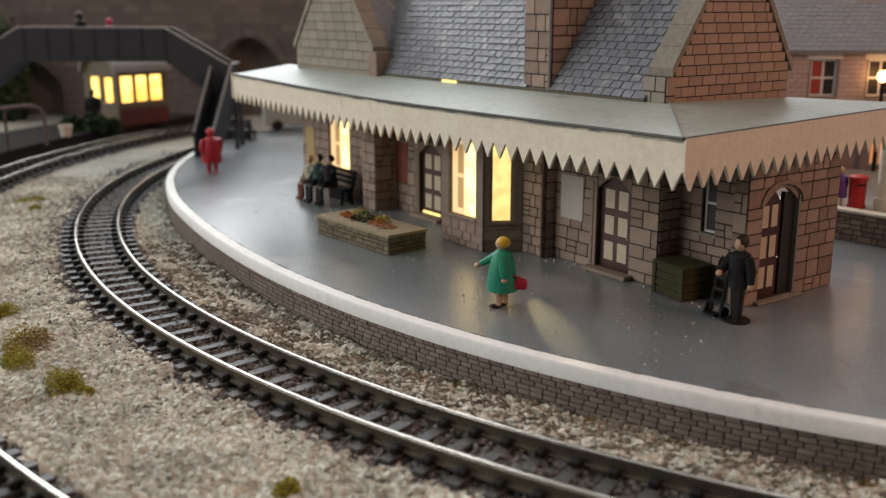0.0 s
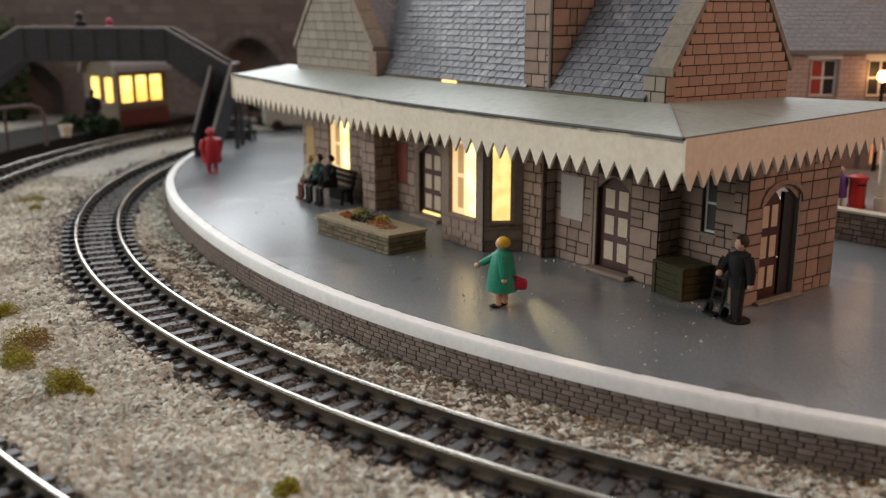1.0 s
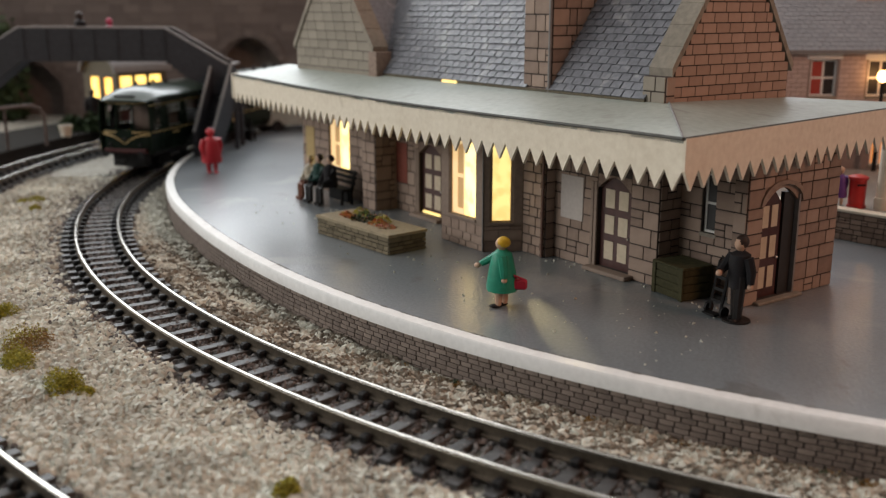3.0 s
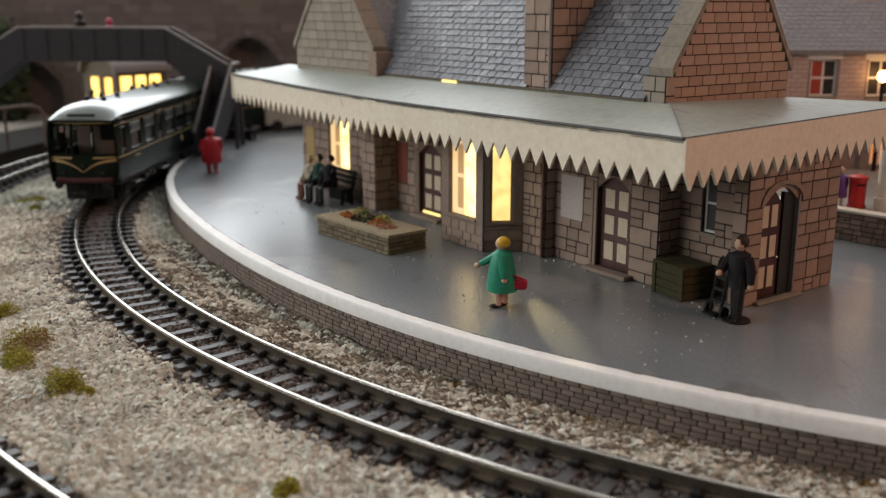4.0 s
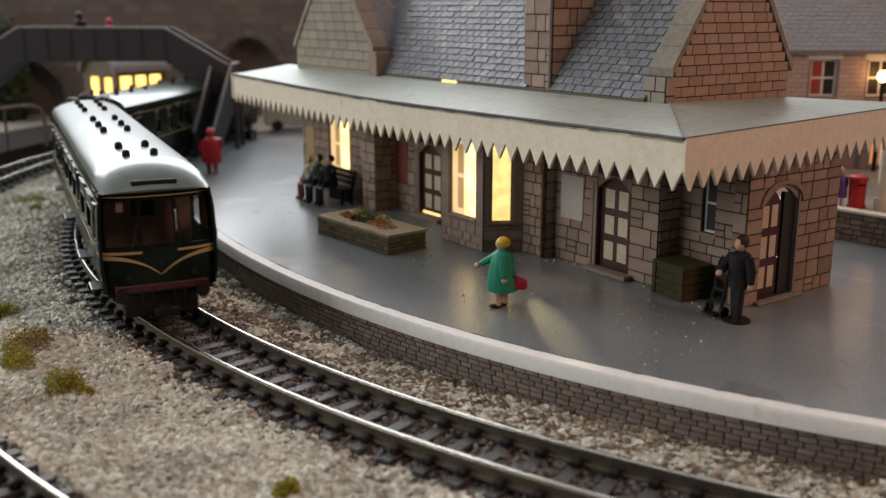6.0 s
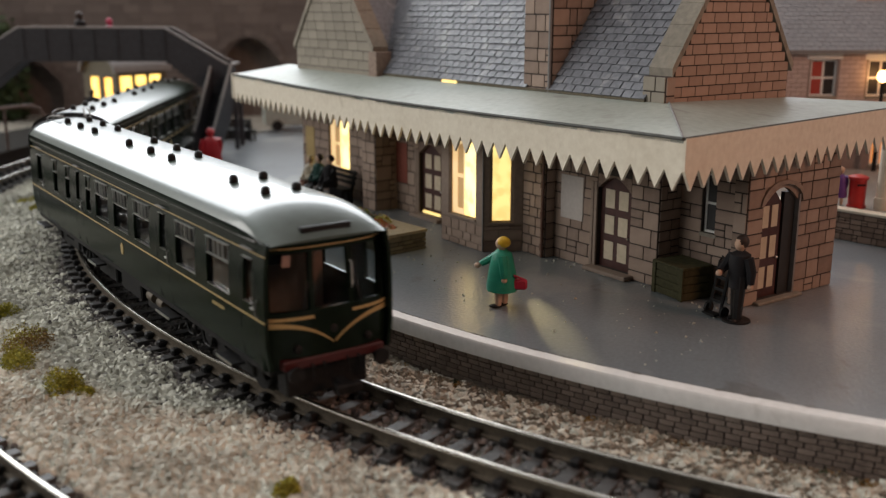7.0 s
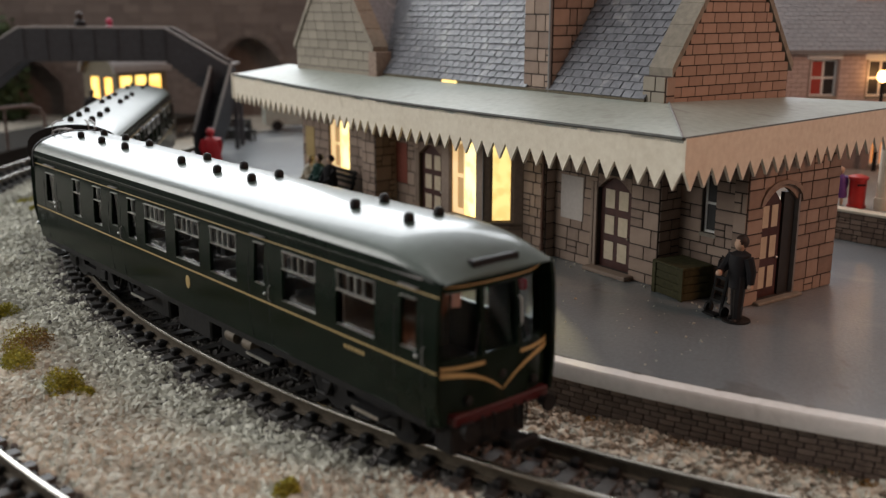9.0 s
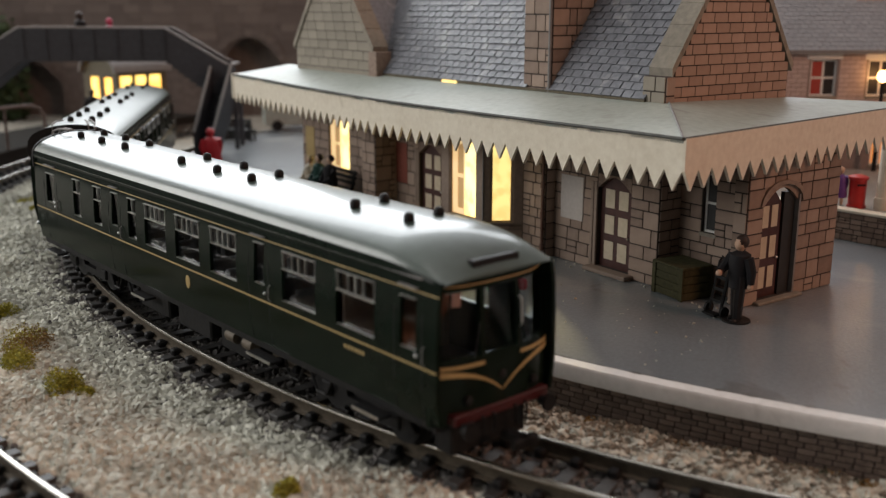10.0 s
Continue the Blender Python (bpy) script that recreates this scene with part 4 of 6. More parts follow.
            lights = [(x0 + w * 0.45, x0 + w * 0.9, z0 + h * (0.09 + 0.46 * k), z0 + h * (0.50 + 0.44 * k)) for k in range(2)]
            holed(bm, x0 + 0.4, cut, z0 + 0.3, z1 - 0.4, lights, 0.72, 0.9)
            bmesh.ops.transform(bm, matrix=mm, verts=bm.verts)
            part("net_curtain", bm, LITCURTAIN, fr, "cream curtain, lamplight from behind given as its own glow")
            for a, b, c, d in lights:
                bm = B()
                box(bm, a - 0.1, b + 0.1, 0.85, 0.95, c - 0.1, d + 0.1, 0, mm)
                part("window_pane", bm, LITBROWN, fr, "dim brown light behind the curtain")
        bm = B()
        box(bm, x0 - 0.8, x1 + 0.8, -0.9, 1.4, z0 - 1.2, z0, 0.15, mm)
        part("window_sill", bm, jamb, fr)

    bays = ((-128.5, -21.8, 0.0, 26.9, (5.6, 22.0, 11.7, 41), True), (-101.6, -21.8, 60.0, 14.8, (2.9, 10.6, 11.5, 41), False), (-135.9, -9.0, -60.0, 14.8, (3.5, 11.5, 11.5, 41), True))
    bm = B()
    for x, y, deg, run, win, _ in bays:
        n0 = set(bm.verts)
        holed(bm, 0, run, 0, 54.5, [win], 0, 1.6)
        bmesh.ops.transform(bm, matrix=pose(x, y, 0, 0, 0, deg), verts=[v for v in bm.verts if v not in n0])
    box(bm, -135.9, -134.6, -9, -4, 0, 54.5)
    bay = part("bay", bm, jamb, b, "canted bay with brightly lit windows")
    for k, (x, y, deg, run, win, curtained) in enumerate(bays):
        coursed(bay, turned(x, y, deg), 0, run, 0, 10.0, [], 3.3, 7.0, STONE, seed=10 + k)
        lit_sash(bay, *win, pose(x, y, 0, 0, 0, deg), curtained)
        bm = B()
        for a, c in ((0.1, win[0] - 0.6), (win[1] + 0.6, run - 0.1)):
            box(bm, a, c, -0.35, 0.1, 10.2, 54, 0.1, pose(x, y, 0, 0, 0, deg))
        part("bay_mullion", bm, jamb, bay, "plain brown stone mullions")
    # chimney breast beside the bay
    bm = B()
    box(bm, -94.2, -81.6, -8.6, -4.0, 0, 54.5)
    breast = part("chimney_breast", bm, MORTAR, b, "stone chimney breast on the front wall")
    coursed(breast, turned(0, -8.6, 0), -94.2, -81.6, 0, 54, [], 3.6, 6.4, STONE, seed=18)
    coursed(breast, turned(-81.6, 0, 90), -8.6, -4.3, 0, 54, [], 4.6, 5.0, STONE, seed=19)
    lit_sash(wing, *wing_win, pose(0, -9.0, 0), True)
    sash(annex, *awin, 7.2, DARK, WHITE, bars=(1, 2), wide=0.8)
    # notice boards and rainwater pipes
    pipe_brown = mat("glossy_pipe_brown", (0.11, 0.06, 0.045), (0.18, 0.10, 0.075), 0.22, 1.5, 0.2, stain=8)
    for x0, x1, z0, z1, y, m in ((-78.0, -66.4, 15.8, 31.6, -4.6, PAPER), (-189.2, -180.4, 13, 31.0, -4.6, paint("poster_red", (0.24, 0.07, 0.05), 0.6)), (-268, -259, 12, 31, -9.6, STRAW)):
        bm = B()
        box(bm, x0, x1, y, y + 0.5, z0, z1, 0.1)
        board = part("notice_board", bm, m, b, "faded poster board on the wall")
    for x, y, r, m in ((-82.4, -9.5, 0.6, pipe_brown), (-101.5, -22.2, 0.32, BRIDGEPALE)):
        bm = B()
        tube(bm, [(x, y, 0.2), (x, y, 54)], r, 10)
        if r > 0.5:
            for z in (3, 15, 26, 40):
                tube(bm, [(x, y, z), (x, y, z + 2.2)], 0.85, 10)
        part("drain_pipe", bm, m, b, smooth=True)
    # ceiling slab below the roofs
    bm = B()
    box(bm, -269, -34, -1, 52, 58.5, 59.5)
    part("loft_floor", bm, WOOD, b)
    # main roof
    EAVE, SL = 61.0, 1.42
    run = 31.0
    ang = math.degrees(math.atan(SL))
    length = math.hypot(run, run * SL)
    for x0, x1, sd, label in ((-86, -38, 1, ""), (-205, -97, 2, "")):
        bm = B()
        slates(bm, x1 - x0, length, 4.7, 3.0, 0.65, sd)
        bmesh.ops.transform(bm, matrix=pose(x0, -6, EAVE, ang), verts=bm.verts)
        part("slate_slope", bm, SLATE, b, "grey slate roof slope", kind="stuff")
    bm = B()
    prism(bm, [(-5.6, EAVE - 1.5), (25, EAVE - 0.4 + SL * 30.4), (57, EAVE - 1.5)], 36, 280, Matrix(((0, -1, 0, 0), (1, 0, 0, 0), (0, 0, 1, 0), (0, 0, 0, 1))))
    part("roof_core", bm, SLATE, b, "slate roof")
    bm = B()
    box(bm, -205, -38, -6.4, -5.6, EAVE - 2.0, EAVE + 0.1)
    part("eave_board", bm, WOOD, b)
    bm = B()
    box(bm, -150, -140, -6.9, -6.45, EAVE - 0.9, EAVE + 0.1)
    part("light_gap", bm, LITSIDE, b, "lamp light showing under the eave")
    # gable at the near end
    def gable_span(z):
        f = max(0.0, (z - 68.7) / 44.0)
        return -1 + 28 * f + 0.3, 57 - 28 * f - 0.3
    mx = Matrix(((0, -1, 0, 0), (1, 0, 0, 0), (0, 0, 1, 0), (0, 0, 0, 1)))
    bm = B()
    prism(bm, [(-1, 56), (57, 56), (57, 68.7), (29, 112), (27, 112), (-1, 68.7)], 31, 34, mx)
    gab = part("gable_wall", bm, MORTAR, b, "reddish stone gable wall")
    coursed(gab, turned(-31, 0, 90), -1, 57, 58.5, 109, [], 3.3, 6.6, REDSTONE, limit=gable_span, seed=12, regular=True, gap=0.34)
    for flip in (0, 1):
        n = 7
        for i in range(n):
            f0, f1 = i / n, (i + 0.955) / n
            y0, y1 = -2.4 + 30.4 * f0, -2.4 + 30.4 * f1
            z0, z1 = 68.2 + 47 * f0, 68.2 + 47 * f1
            o = [(y0, z0), (y0 - 0.2, z0 + 3.0), (y1 - 0.2, z1 + 3.0), (y1, z1)]
            if flip:
                o = [(56 - y, z) for y, z in o]
            bm = B()
            prism(bm, o, 30.2, 40.0, mx)
            part("coping_stone", bm, BUFF, gab, "pale sloping coping stone")
    bm = B()
    box(bm, -40, -30.4, -5, -0.8, 58.5, 68.6, 0.25)
    kn = part("kneeler", bm, MORTAR, gab)
    coursed(kn, turned(0, -5, 0), -40, -30.4, 58.8, 68.6, [], 5, 5.5, BUFF, seed=13)
    coursed(kn, turned(-30.4, 0, 90), -5, -0.8, 58.8, 68.6, [], 5, 5.5, STONE, seed=14)
    # stone stack that rises through the roof
    bm = B()
    box(bm, -99.3, -84.2, -5.2, 27, 57, 128)
    stack = part("chimney", bm, MORTAR, b, "stone chimney stack")
    coursed(stack, turned(0, -5.2, 0), -99.3, -84.2, 57, 128, [], 4.6, 7.0, STONE, seed=15)
    coursed(stack, turned(-84.2, 0, 90), -5.2, 27, 57, 128, [], 4.6, 7.5, STONE, seed=16)
    bm = B()
    tube(bm, [(-84.6, -5.9, 60), (-84.6, -5.9, 125)], 0.6, 8)
    part("vent_pipe", bm, BRIDGEPALE, stack)
    # cross gable over the wing
    def wing_span(z):
        f = max(0.0, (z - 71) / 46.0)
        return -275.5 + 37 * f, -201 - 37 * f
    bm = B()
    prism(bm, [(-275.5, 57), (-201, 57), (-201, 71), (-237, 117), (-239, 117), (-275.5, 71)], -9, -5)
    wg = part("wing_gable", bm, MORTAR, b, "buff stone gable front")
    coursed(wg, turned(0, -9, 0), -275.5, -201, 57.5, 115, [], 4.3, 9.5, BUFF, limit=wing_span, seed=17, regular=True, gap=0.3, proud=0.2)
    for flip in (0, 1):
        n = 6
        for i in range(n):
            f0, f1 = i / n, (i + 0.955) / n
            x0, x1 = -277 + 39 * f0, -277 + 39 * f1
            z0, z1 = 69.5 + 48 * f0, 69.5 + 48 * f1
            o = [(x0, z0), (x0 - 0.5, z0 + 3.2), (x1 - 0.5, z1 + 3.2), (x1, z1)]
            if flip:
                o = [(-476.5 - x, z) for x, z in o]
            bm = B()
            prism(bm, o, -10.0, -2.0)
            part("coping_stone", bm, BUFF, wg)
    bm = B()
    box(bm, -203.5, -196.5, -10, -2, 58, 70.5, 0.3)
    part("kneeler", bm, STONE, wg)
    bm = B()
    prism(bm, [(-272, 58), (-272, 70), (-238, 113), (-204, 70), (-204, 58)], -4.9, 55)
    part("wing_roof", bm, SLATE, wg)
    return b


station()


def canopy():
    c = thing("platform_canopy", site(0, 0), "grey station canopy with cream saw-tooth valance", "canopy")
    xr, xl, yf = 11.0, -297.0, -43.0
    n = 30

    def sag(x):
        f = (x - xl) / (xr - xl)
        return -1.25 * math.sin(math.pi * f) ** 1.2

    def front(x):
        return yf + 7.5 * max(0.0, (-x - 150) / 147) ** 1.0

    # top sheet, lapped in card
    bm = B()
    ups, downs = [], []
    for i in range(n + 1):
        x = xr + (xl - xr) * i / n
        xb = min(x, -30.5)
        ze = 56.4 + sag(x)
        ups.append((bm.verts.new((x, front(x), ze)), bm.verts.new((xb, -3.0, 60.6))))
        downs.append((bm.verts.new((x, front(x), ze - 1.1)), bm.verts.new((xb, -3.0, 59.4))))
    for (a, b), (d, e) in zip(ups, ups[1:]):
        bm.faces.new([a, d, e, b] if (b.co - e.co).length > 0.01 else [a, d, e])
    for (a, b), (d, e) in zip(downs, downs[1:]):
        bm.faces.new([a, b, e, d] if (b.co - e.co).length > 0.01 else [a, e, d])
    for (a, _), (d, _), (e, _), (f, _) in zip(ups, ups[1:], downs, downs[1:]):
        bm.faces.new((a, e, f, d))
    bm.faces.new((ups[-1][0], ups[-1][1], downs[-1][1], downs[-1][0]))
    part("canopy_roof", bm, CANOPY, c, "dusty grey canopy top", smooth=False)
    bm = B()
    e0, e1, e2, e3 = (11.0, -43.0, 56.4), (-4.5, 100.0, 56.6), (-30.5, 57.5, 59.2), (-30.5, -3.0, 60.6)
    top = [bm.verts.new(q) for q in (e0, e1, e2, e3)]
    low = [bm.verts.new((x, y, z - 1.1)) for x, y, z in (e0, e1, e2, e3)]
    bm.faces.new(top)
    bm.faces.new(low[::-1])
    for k in range(4):
        bm.faces.new((top[k], low[k], low[(k + 1) % 4], top[(k + 1) % 4]))
    part("canopy_end", bm, CANOPY, c, "dusty grey canopy top, hipped end")
    bm = B()
    tube(bm, [(11.0, -43.0, 56.5), (-30.3, -3.2, 60.7)], 0.35, 6)
    part("hip_strip", bm, BRIDGEPALE, c)

    for pts in ([(xr + (xl - xr) * i / 20, front(xr + (xl - xr) * i / 20) - 0.2, 56.55 + sag(xr + (xl - xr) * i / 20)) for i in range(21)], [(11.3, -43.0, 56.5), (-4.2, 100.0, 56.7)]):
        bm = B()
        tube(bm, pts, 0.5, 6)
        part("edge_bead", bm, BEAD, c, "dark grey canopy edge")

    def valance(name, count, at):
        for k in range(2):
            bm = B()
            for i in range(count):
                if (i < count // 2) != (k == 0):
                    continue
                (ax, ay, az), (bx, by, bz) = at(i / count), at((i + 1) / count)
                a, b = Vector((ax, ay, az)), Vector((bx, by, bz))
                out = (b - a).cross(Vector((0, 0, 1))).normalized() * 0.9
                mid = (a + b) / 2
                jig = random.uniform(-0.25, 0.25)
                pts = [a, b, b - Vector((0, 0, 8.7)), mid - Vector((0, 0, 14.1 + jig)), a - Vector((0, 0, 8.7))]
                f = [bm.verts.new(q) for q in pts]
                g = [bm.verts.new(q + out) for q in pts]
                bm.faces.new(f)
                bm.faces.new(g[::-1])
                for j in range(5):
                    bm.faces.new((f[j], g[j], g[(j + 1) % 5], f[(j + 1) % 5]))
            bmesh.ops.remove_doubles(bm, verts=bm.verts, dist=0.03)
            part(name, bm, CREAM, c, "cream card valance with pointed teeth")

    def along_front(f):
        x = xr + (xl - xr) * f
        return x, front(x), 56.6 + sag(x)

    def along_end(f):
        return 11.0 - 15.5 * f, -43.0 + 143 * f, 56.6 + 0.2 * f
    valance("valance", 50, along_front)
    valance("end_valance", 23, along_end)
    bm = B()
    box(bm, -298, -296.8, -36, -2, 44, 57)
    part("far_valance", bm, CREAM, c)
    return c


canopy()

# ---- platform wall: separate bricks along the curve ----
def platform_bricks():
    """The nearest bricks are pieces of their own; those round the far bend are joined."""
    proto = block(PBRICK)
    rnd = random.Random(8)
    rest = B()
    for row in range(7):
        z1 = ZP - 4.15 - row * 1.5
        a = 176.0 + (0.28 if row % 2 else 0)
        while a < 250:
            r = edge_r(a) - 0.8
            w = 4.1 * rnd.uniform(0.95, 1.05)
            step = math.degrees(w / r)
            q = polar(r, a + step / 2)
            tilt = math.degrees(math.atan2(edge_r(a + 1) - edge_r(a - 1), radians(2) * r))
            proud = rnd.uniform(0.5, 0.85)
            if 217 < a < 242:
                ob = new("brick", proto)
                ob.parent = BRICKFACE
                ob.matrix_basis = pose(q.x * MM, q.y * MM, (z1 - 0.7) * MM, 0, 0, a + step / 2 - tilt) @ Matrix.Diagonal((proud, w - 0.4, 1.2, 1))
            else:
                box(rest, -proud / 2, proud / 2, -w / 2 + 0.2, w / 2 - 0.2, -0.6, 0.6, 0, pose(q.x, q.y, z1 - 0.7, 0, 0, a + step / 2 - tilt))
            a += step
    part("brick_rest", rest, PBRICK, BRICKFACE, kind="stuff")


platform_bricks()

# ---- footbridge ----
def footbridge():
    f = thing("footbridge", pose(-0.145, 0.640, ZP * MM), "dark grey footbridge with panelled parapets over the tracks", "footbridge")
    ox, oy, oz = -145.0, 640.0, ZP

    def panel(name, pts, y, thick=1.6, m=BRIDGE):
        bm = B()
        prism(bm, [(x - ox, z - oz) for x, z in pts], y - oy, y - oy + thick)
        return part(name, bm, m, f)
    for y in (632, 652):
        panel("parapet", [(-270, 61), (-177, 61), (-177, 81.5), (-270, 82.2)], y)
        panel("parapet", [(-177, 61), (-150, 40), (-138, 40), (-138, 58.5), (-176, 81.5), (-177, 81.5)], y)
        panel("parapet", [(-270, 61), (-300, 38), (-312, 38), (-312, 58), (-270, 82.2)], y)
        for a, b in (((-270, 82.2), (-177, 81.7)), ((-177, 81.7), (-138, 58.8)), ((-270, 82.2), (-312, 58))):
            bm = B()
            tube(bm, [(a[0] - ox, y + 0.8 - oy, a[1] - oz), (b[0] - ox, y + 0.8 - oy, b[1] - oz)], 1.0, 6)
            part("handrail", bm, BRIDGEPALE, f, "paler grey handrail")
        for i in range(7):
            x = -268 + i * 15
            bm = B()
            box(bm, x - ox, x + 1 - ox, y - oy - 0.5, y - oy, 61.5 - oz, 81 - oz)
            part("panel_rib", bm, BRIDGE, f)
    bm = B()
    box(bm, -270 - ox, -177 - ox, 633.6 - oy, 652 - oy, 61 - oz, 62.5 - oz)
    part("deck", bm, BRIDGE, f)
    for i in range(7):
        z = 42 + i * 2.9
        x = -152 - i * 3.6
        bm = B()
        box(bm, x - 4 - ox, x - ox, 633.6 - oy, 652 - oy, z - oz, z + 0.8 - oz)
        part("tread", bm, BRIDGE, f)
    bm = B()
    box(bm, -153 - ox, -134 - ox, 633 - oy, 653 - oy, 38.6 - oz, 40 - oz)
    part("landing", bm, BRIDGE, f)
    # lower flight, towards the platform's tip
    for x, k in ((-149.0, 0.11), (-136.0, 0.14)):
        bm = B()
        prism(bm, [(597 - oy, 0), (604 - oy, 0), (640 - oy, 33), (640 - oy, 52), (634 - oy, 54), (597 - oy, 15)], 0, 1.6, Matrix(((k, 1, 0, x - ox), (1, 0, 0, 0), (0, 0, 1, 0), (0, 0, 0, 1))))
        part("parapet", bm, BRIDGE, f)
        bm = B()
        tube(bm, [(x + 0.8 - ox - k * 43.5, 596.5 - oy, 15.5), (x + 0.8 - ox - k * 6, 634 - oy, 54.5), (x + 0.8 - ox, 652 - oy, 54.5)], 1.1, 6)
        part("handrail", bm, BRIDGEPALE, f)
    for i in range(12):
        bm = B()
        y = 599 + i * 3.1
        box(bm, -152 - ox, -135 - 0.14 * (640 - y) - ox, y - oy, y + 3.4 - oy, max(0, -1.0 + i * 2.8), 2.6 + i * 2.8)
        part("tread", bm, BRIDGE, f)
    for x, y in ((-152, 650), (-136, 650), (-136, 634), (-309, 634), (-309, 651)):
        bm = B()
        foot = 0.0 if x > -200 else -8.0
        box(bm, x - ox, x + 2.5 - ox, y - oy, y + 2.5 - oy, foot, 36)
        part("post", bm, BRIDGE, f)


footbridge()


# ---- retaining wall with arches behind the layout ----
def backdrop_wall():
    w = tagged(new("wall_retaining"), "dim brown stone retaining wall with blind arches", "wall", kind="structure")
    bm = B()
    holes = [(-209, -154, -8, 70), (-420, -360, -8, 48), (-330, -280, -8, 42)]
    holed(bm, -740, 520, -8, 152, holes, 930, 936)
    for a, b, c, d in holes:
        spandrel(bm, a, b, d - 24, 22, d + 0.5, 930.05, 935.9, 12)
    bmesh.ops.remove_doubles(bm, verts=bm.verts, dist=0.01)
    face = part("wall_face", bm, RETAIN, w, "weathered brown stonework")
    bm = B()
    box(bm, -740, 520, 950, 954, -8, 152)
    part("recess", bm, RETAIN, w)
    coursed(face, turned(0, 930, 0), -430, 20, 40, 104, [(a - 3, b + 3, c, d + 4) for a, b, c, d in holes], 7.5, 19, RETAIN, gap=0.4, proud=0.4, seed=31)
    for a, b, c, d in holes[:1]:
        for i in range(13):
            t0, t1 = math.pi * i / 13, math.pi * (i + 0.94) / 13
            cx, hw, sp = (a + b) / 2, (b - a) / 2, d - 24
            bm = B()
            prism(bm, [(cx - hw * math.cos(t0), sp + 22 * math.sin(t0)), (cx - (hw + 6) * math.cos(t0), sp + 28 * math.sin(t0)), (cx - (hw + 6) * math.cos(t1), sp + 28 * math.sin(t1)), (cx - hw * math.cos(t1), sp + 22 * math.sin(t1))], 928.6, 931)
            part("arch_stone", bm, RETAIN, face)


backdrop_wall()


# ---- far platform with its lit waiting hut ----
def far_platform():
    p = tagged(new("far_platform"), "low grey platform across the tracks, its shade painted into the colour", "platform", kind="structure")
    degs = [150 + i * 1.5 for i in range(24)]
    inner = [polar(R0 + 82.5 + 24, a) for a in degs]
    outer = [polar(R0 + 82.5 + 90, a) for a in degs]
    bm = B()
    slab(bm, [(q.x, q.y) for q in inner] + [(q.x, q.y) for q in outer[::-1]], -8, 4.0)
    part("platform_surface", bm, FARSHADE, p)
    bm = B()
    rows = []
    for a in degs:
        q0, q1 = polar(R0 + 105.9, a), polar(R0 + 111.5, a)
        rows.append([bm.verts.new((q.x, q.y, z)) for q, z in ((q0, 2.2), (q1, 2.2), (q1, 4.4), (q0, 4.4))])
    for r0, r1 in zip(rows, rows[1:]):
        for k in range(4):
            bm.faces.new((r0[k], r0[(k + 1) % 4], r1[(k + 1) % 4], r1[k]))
    part("edge_strip", bm, FARSHADE, p, "grey stone edge with the same painted-in shade")


far_platform()


def waiting_hut():
    m = pose(-0.252, 0.760, 4.0 * MM, 0, 0, 55)
    h = thing("waiting_hut", m, "small hut with barrel roof, red base and lit windows", "hut")
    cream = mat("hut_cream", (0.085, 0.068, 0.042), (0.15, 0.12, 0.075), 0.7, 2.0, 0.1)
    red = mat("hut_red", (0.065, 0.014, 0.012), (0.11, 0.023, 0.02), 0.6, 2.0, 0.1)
    side = [(3, 15, 18, 39), (17.5, 28.5, 18, 39), (31, 43, 18, 39)]
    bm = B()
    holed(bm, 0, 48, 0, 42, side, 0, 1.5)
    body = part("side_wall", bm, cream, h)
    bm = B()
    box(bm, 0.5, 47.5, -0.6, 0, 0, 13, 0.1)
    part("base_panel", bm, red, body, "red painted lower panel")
    for s in side:
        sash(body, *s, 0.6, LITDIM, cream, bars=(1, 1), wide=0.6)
    ends = [(-34, -23, 18, 38), (-17, -6.5, 18, 38)]
    bm = B()
    holed(bm, -40, -1.5, 0, 42, ends, 0, 1.5, lambda x, y, z: (y, -x, z))
    prism(bm, arched(-40, 0, 42, 42.01, 13), 0, 1.5, Matrix(((0, 1, 0, 0), (-1, 0, 0, 0), (0, 0, 1, 0), (0, 0, 0, 1))))
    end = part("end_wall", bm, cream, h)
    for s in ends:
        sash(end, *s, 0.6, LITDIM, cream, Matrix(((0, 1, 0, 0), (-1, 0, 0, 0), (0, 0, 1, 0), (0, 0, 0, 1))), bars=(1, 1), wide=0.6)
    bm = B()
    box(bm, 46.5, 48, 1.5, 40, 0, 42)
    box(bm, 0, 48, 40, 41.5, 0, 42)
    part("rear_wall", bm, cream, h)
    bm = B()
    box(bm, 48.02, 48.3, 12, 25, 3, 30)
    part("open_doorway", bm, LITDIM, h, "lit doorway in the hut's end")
    bm = B()
    rings = []
    for x in (-4, 52):
        rings.append([bm.verts.new((x, 20 - 22.5 * math.cos(math.pi * k / 14), 41.5 + 14.5 * math.sin(math.pi * k / 14))) for k in range(15)] + [bm.verts.new((x, 20 - 21 * math.cos(math.pi * k / 14), 41.5 + 13 * math.sin(math.pi * k / 14))) for k in range(14, -1, -1)])
    n = len(rings[0])
    for k in range(n):
        bm.faces.new((rings[0][k], rings[0][(k + 1) % n], rings[1][(k + 1) % n], rings[1][k]))
    bm.faces.new(rings[0])
    bm.faces.new(rings[1][::-1])
    part("barrel_roof", bm, BRIDGEPALE, h, "grey curved roof", smooth=True)


waiting_hut()


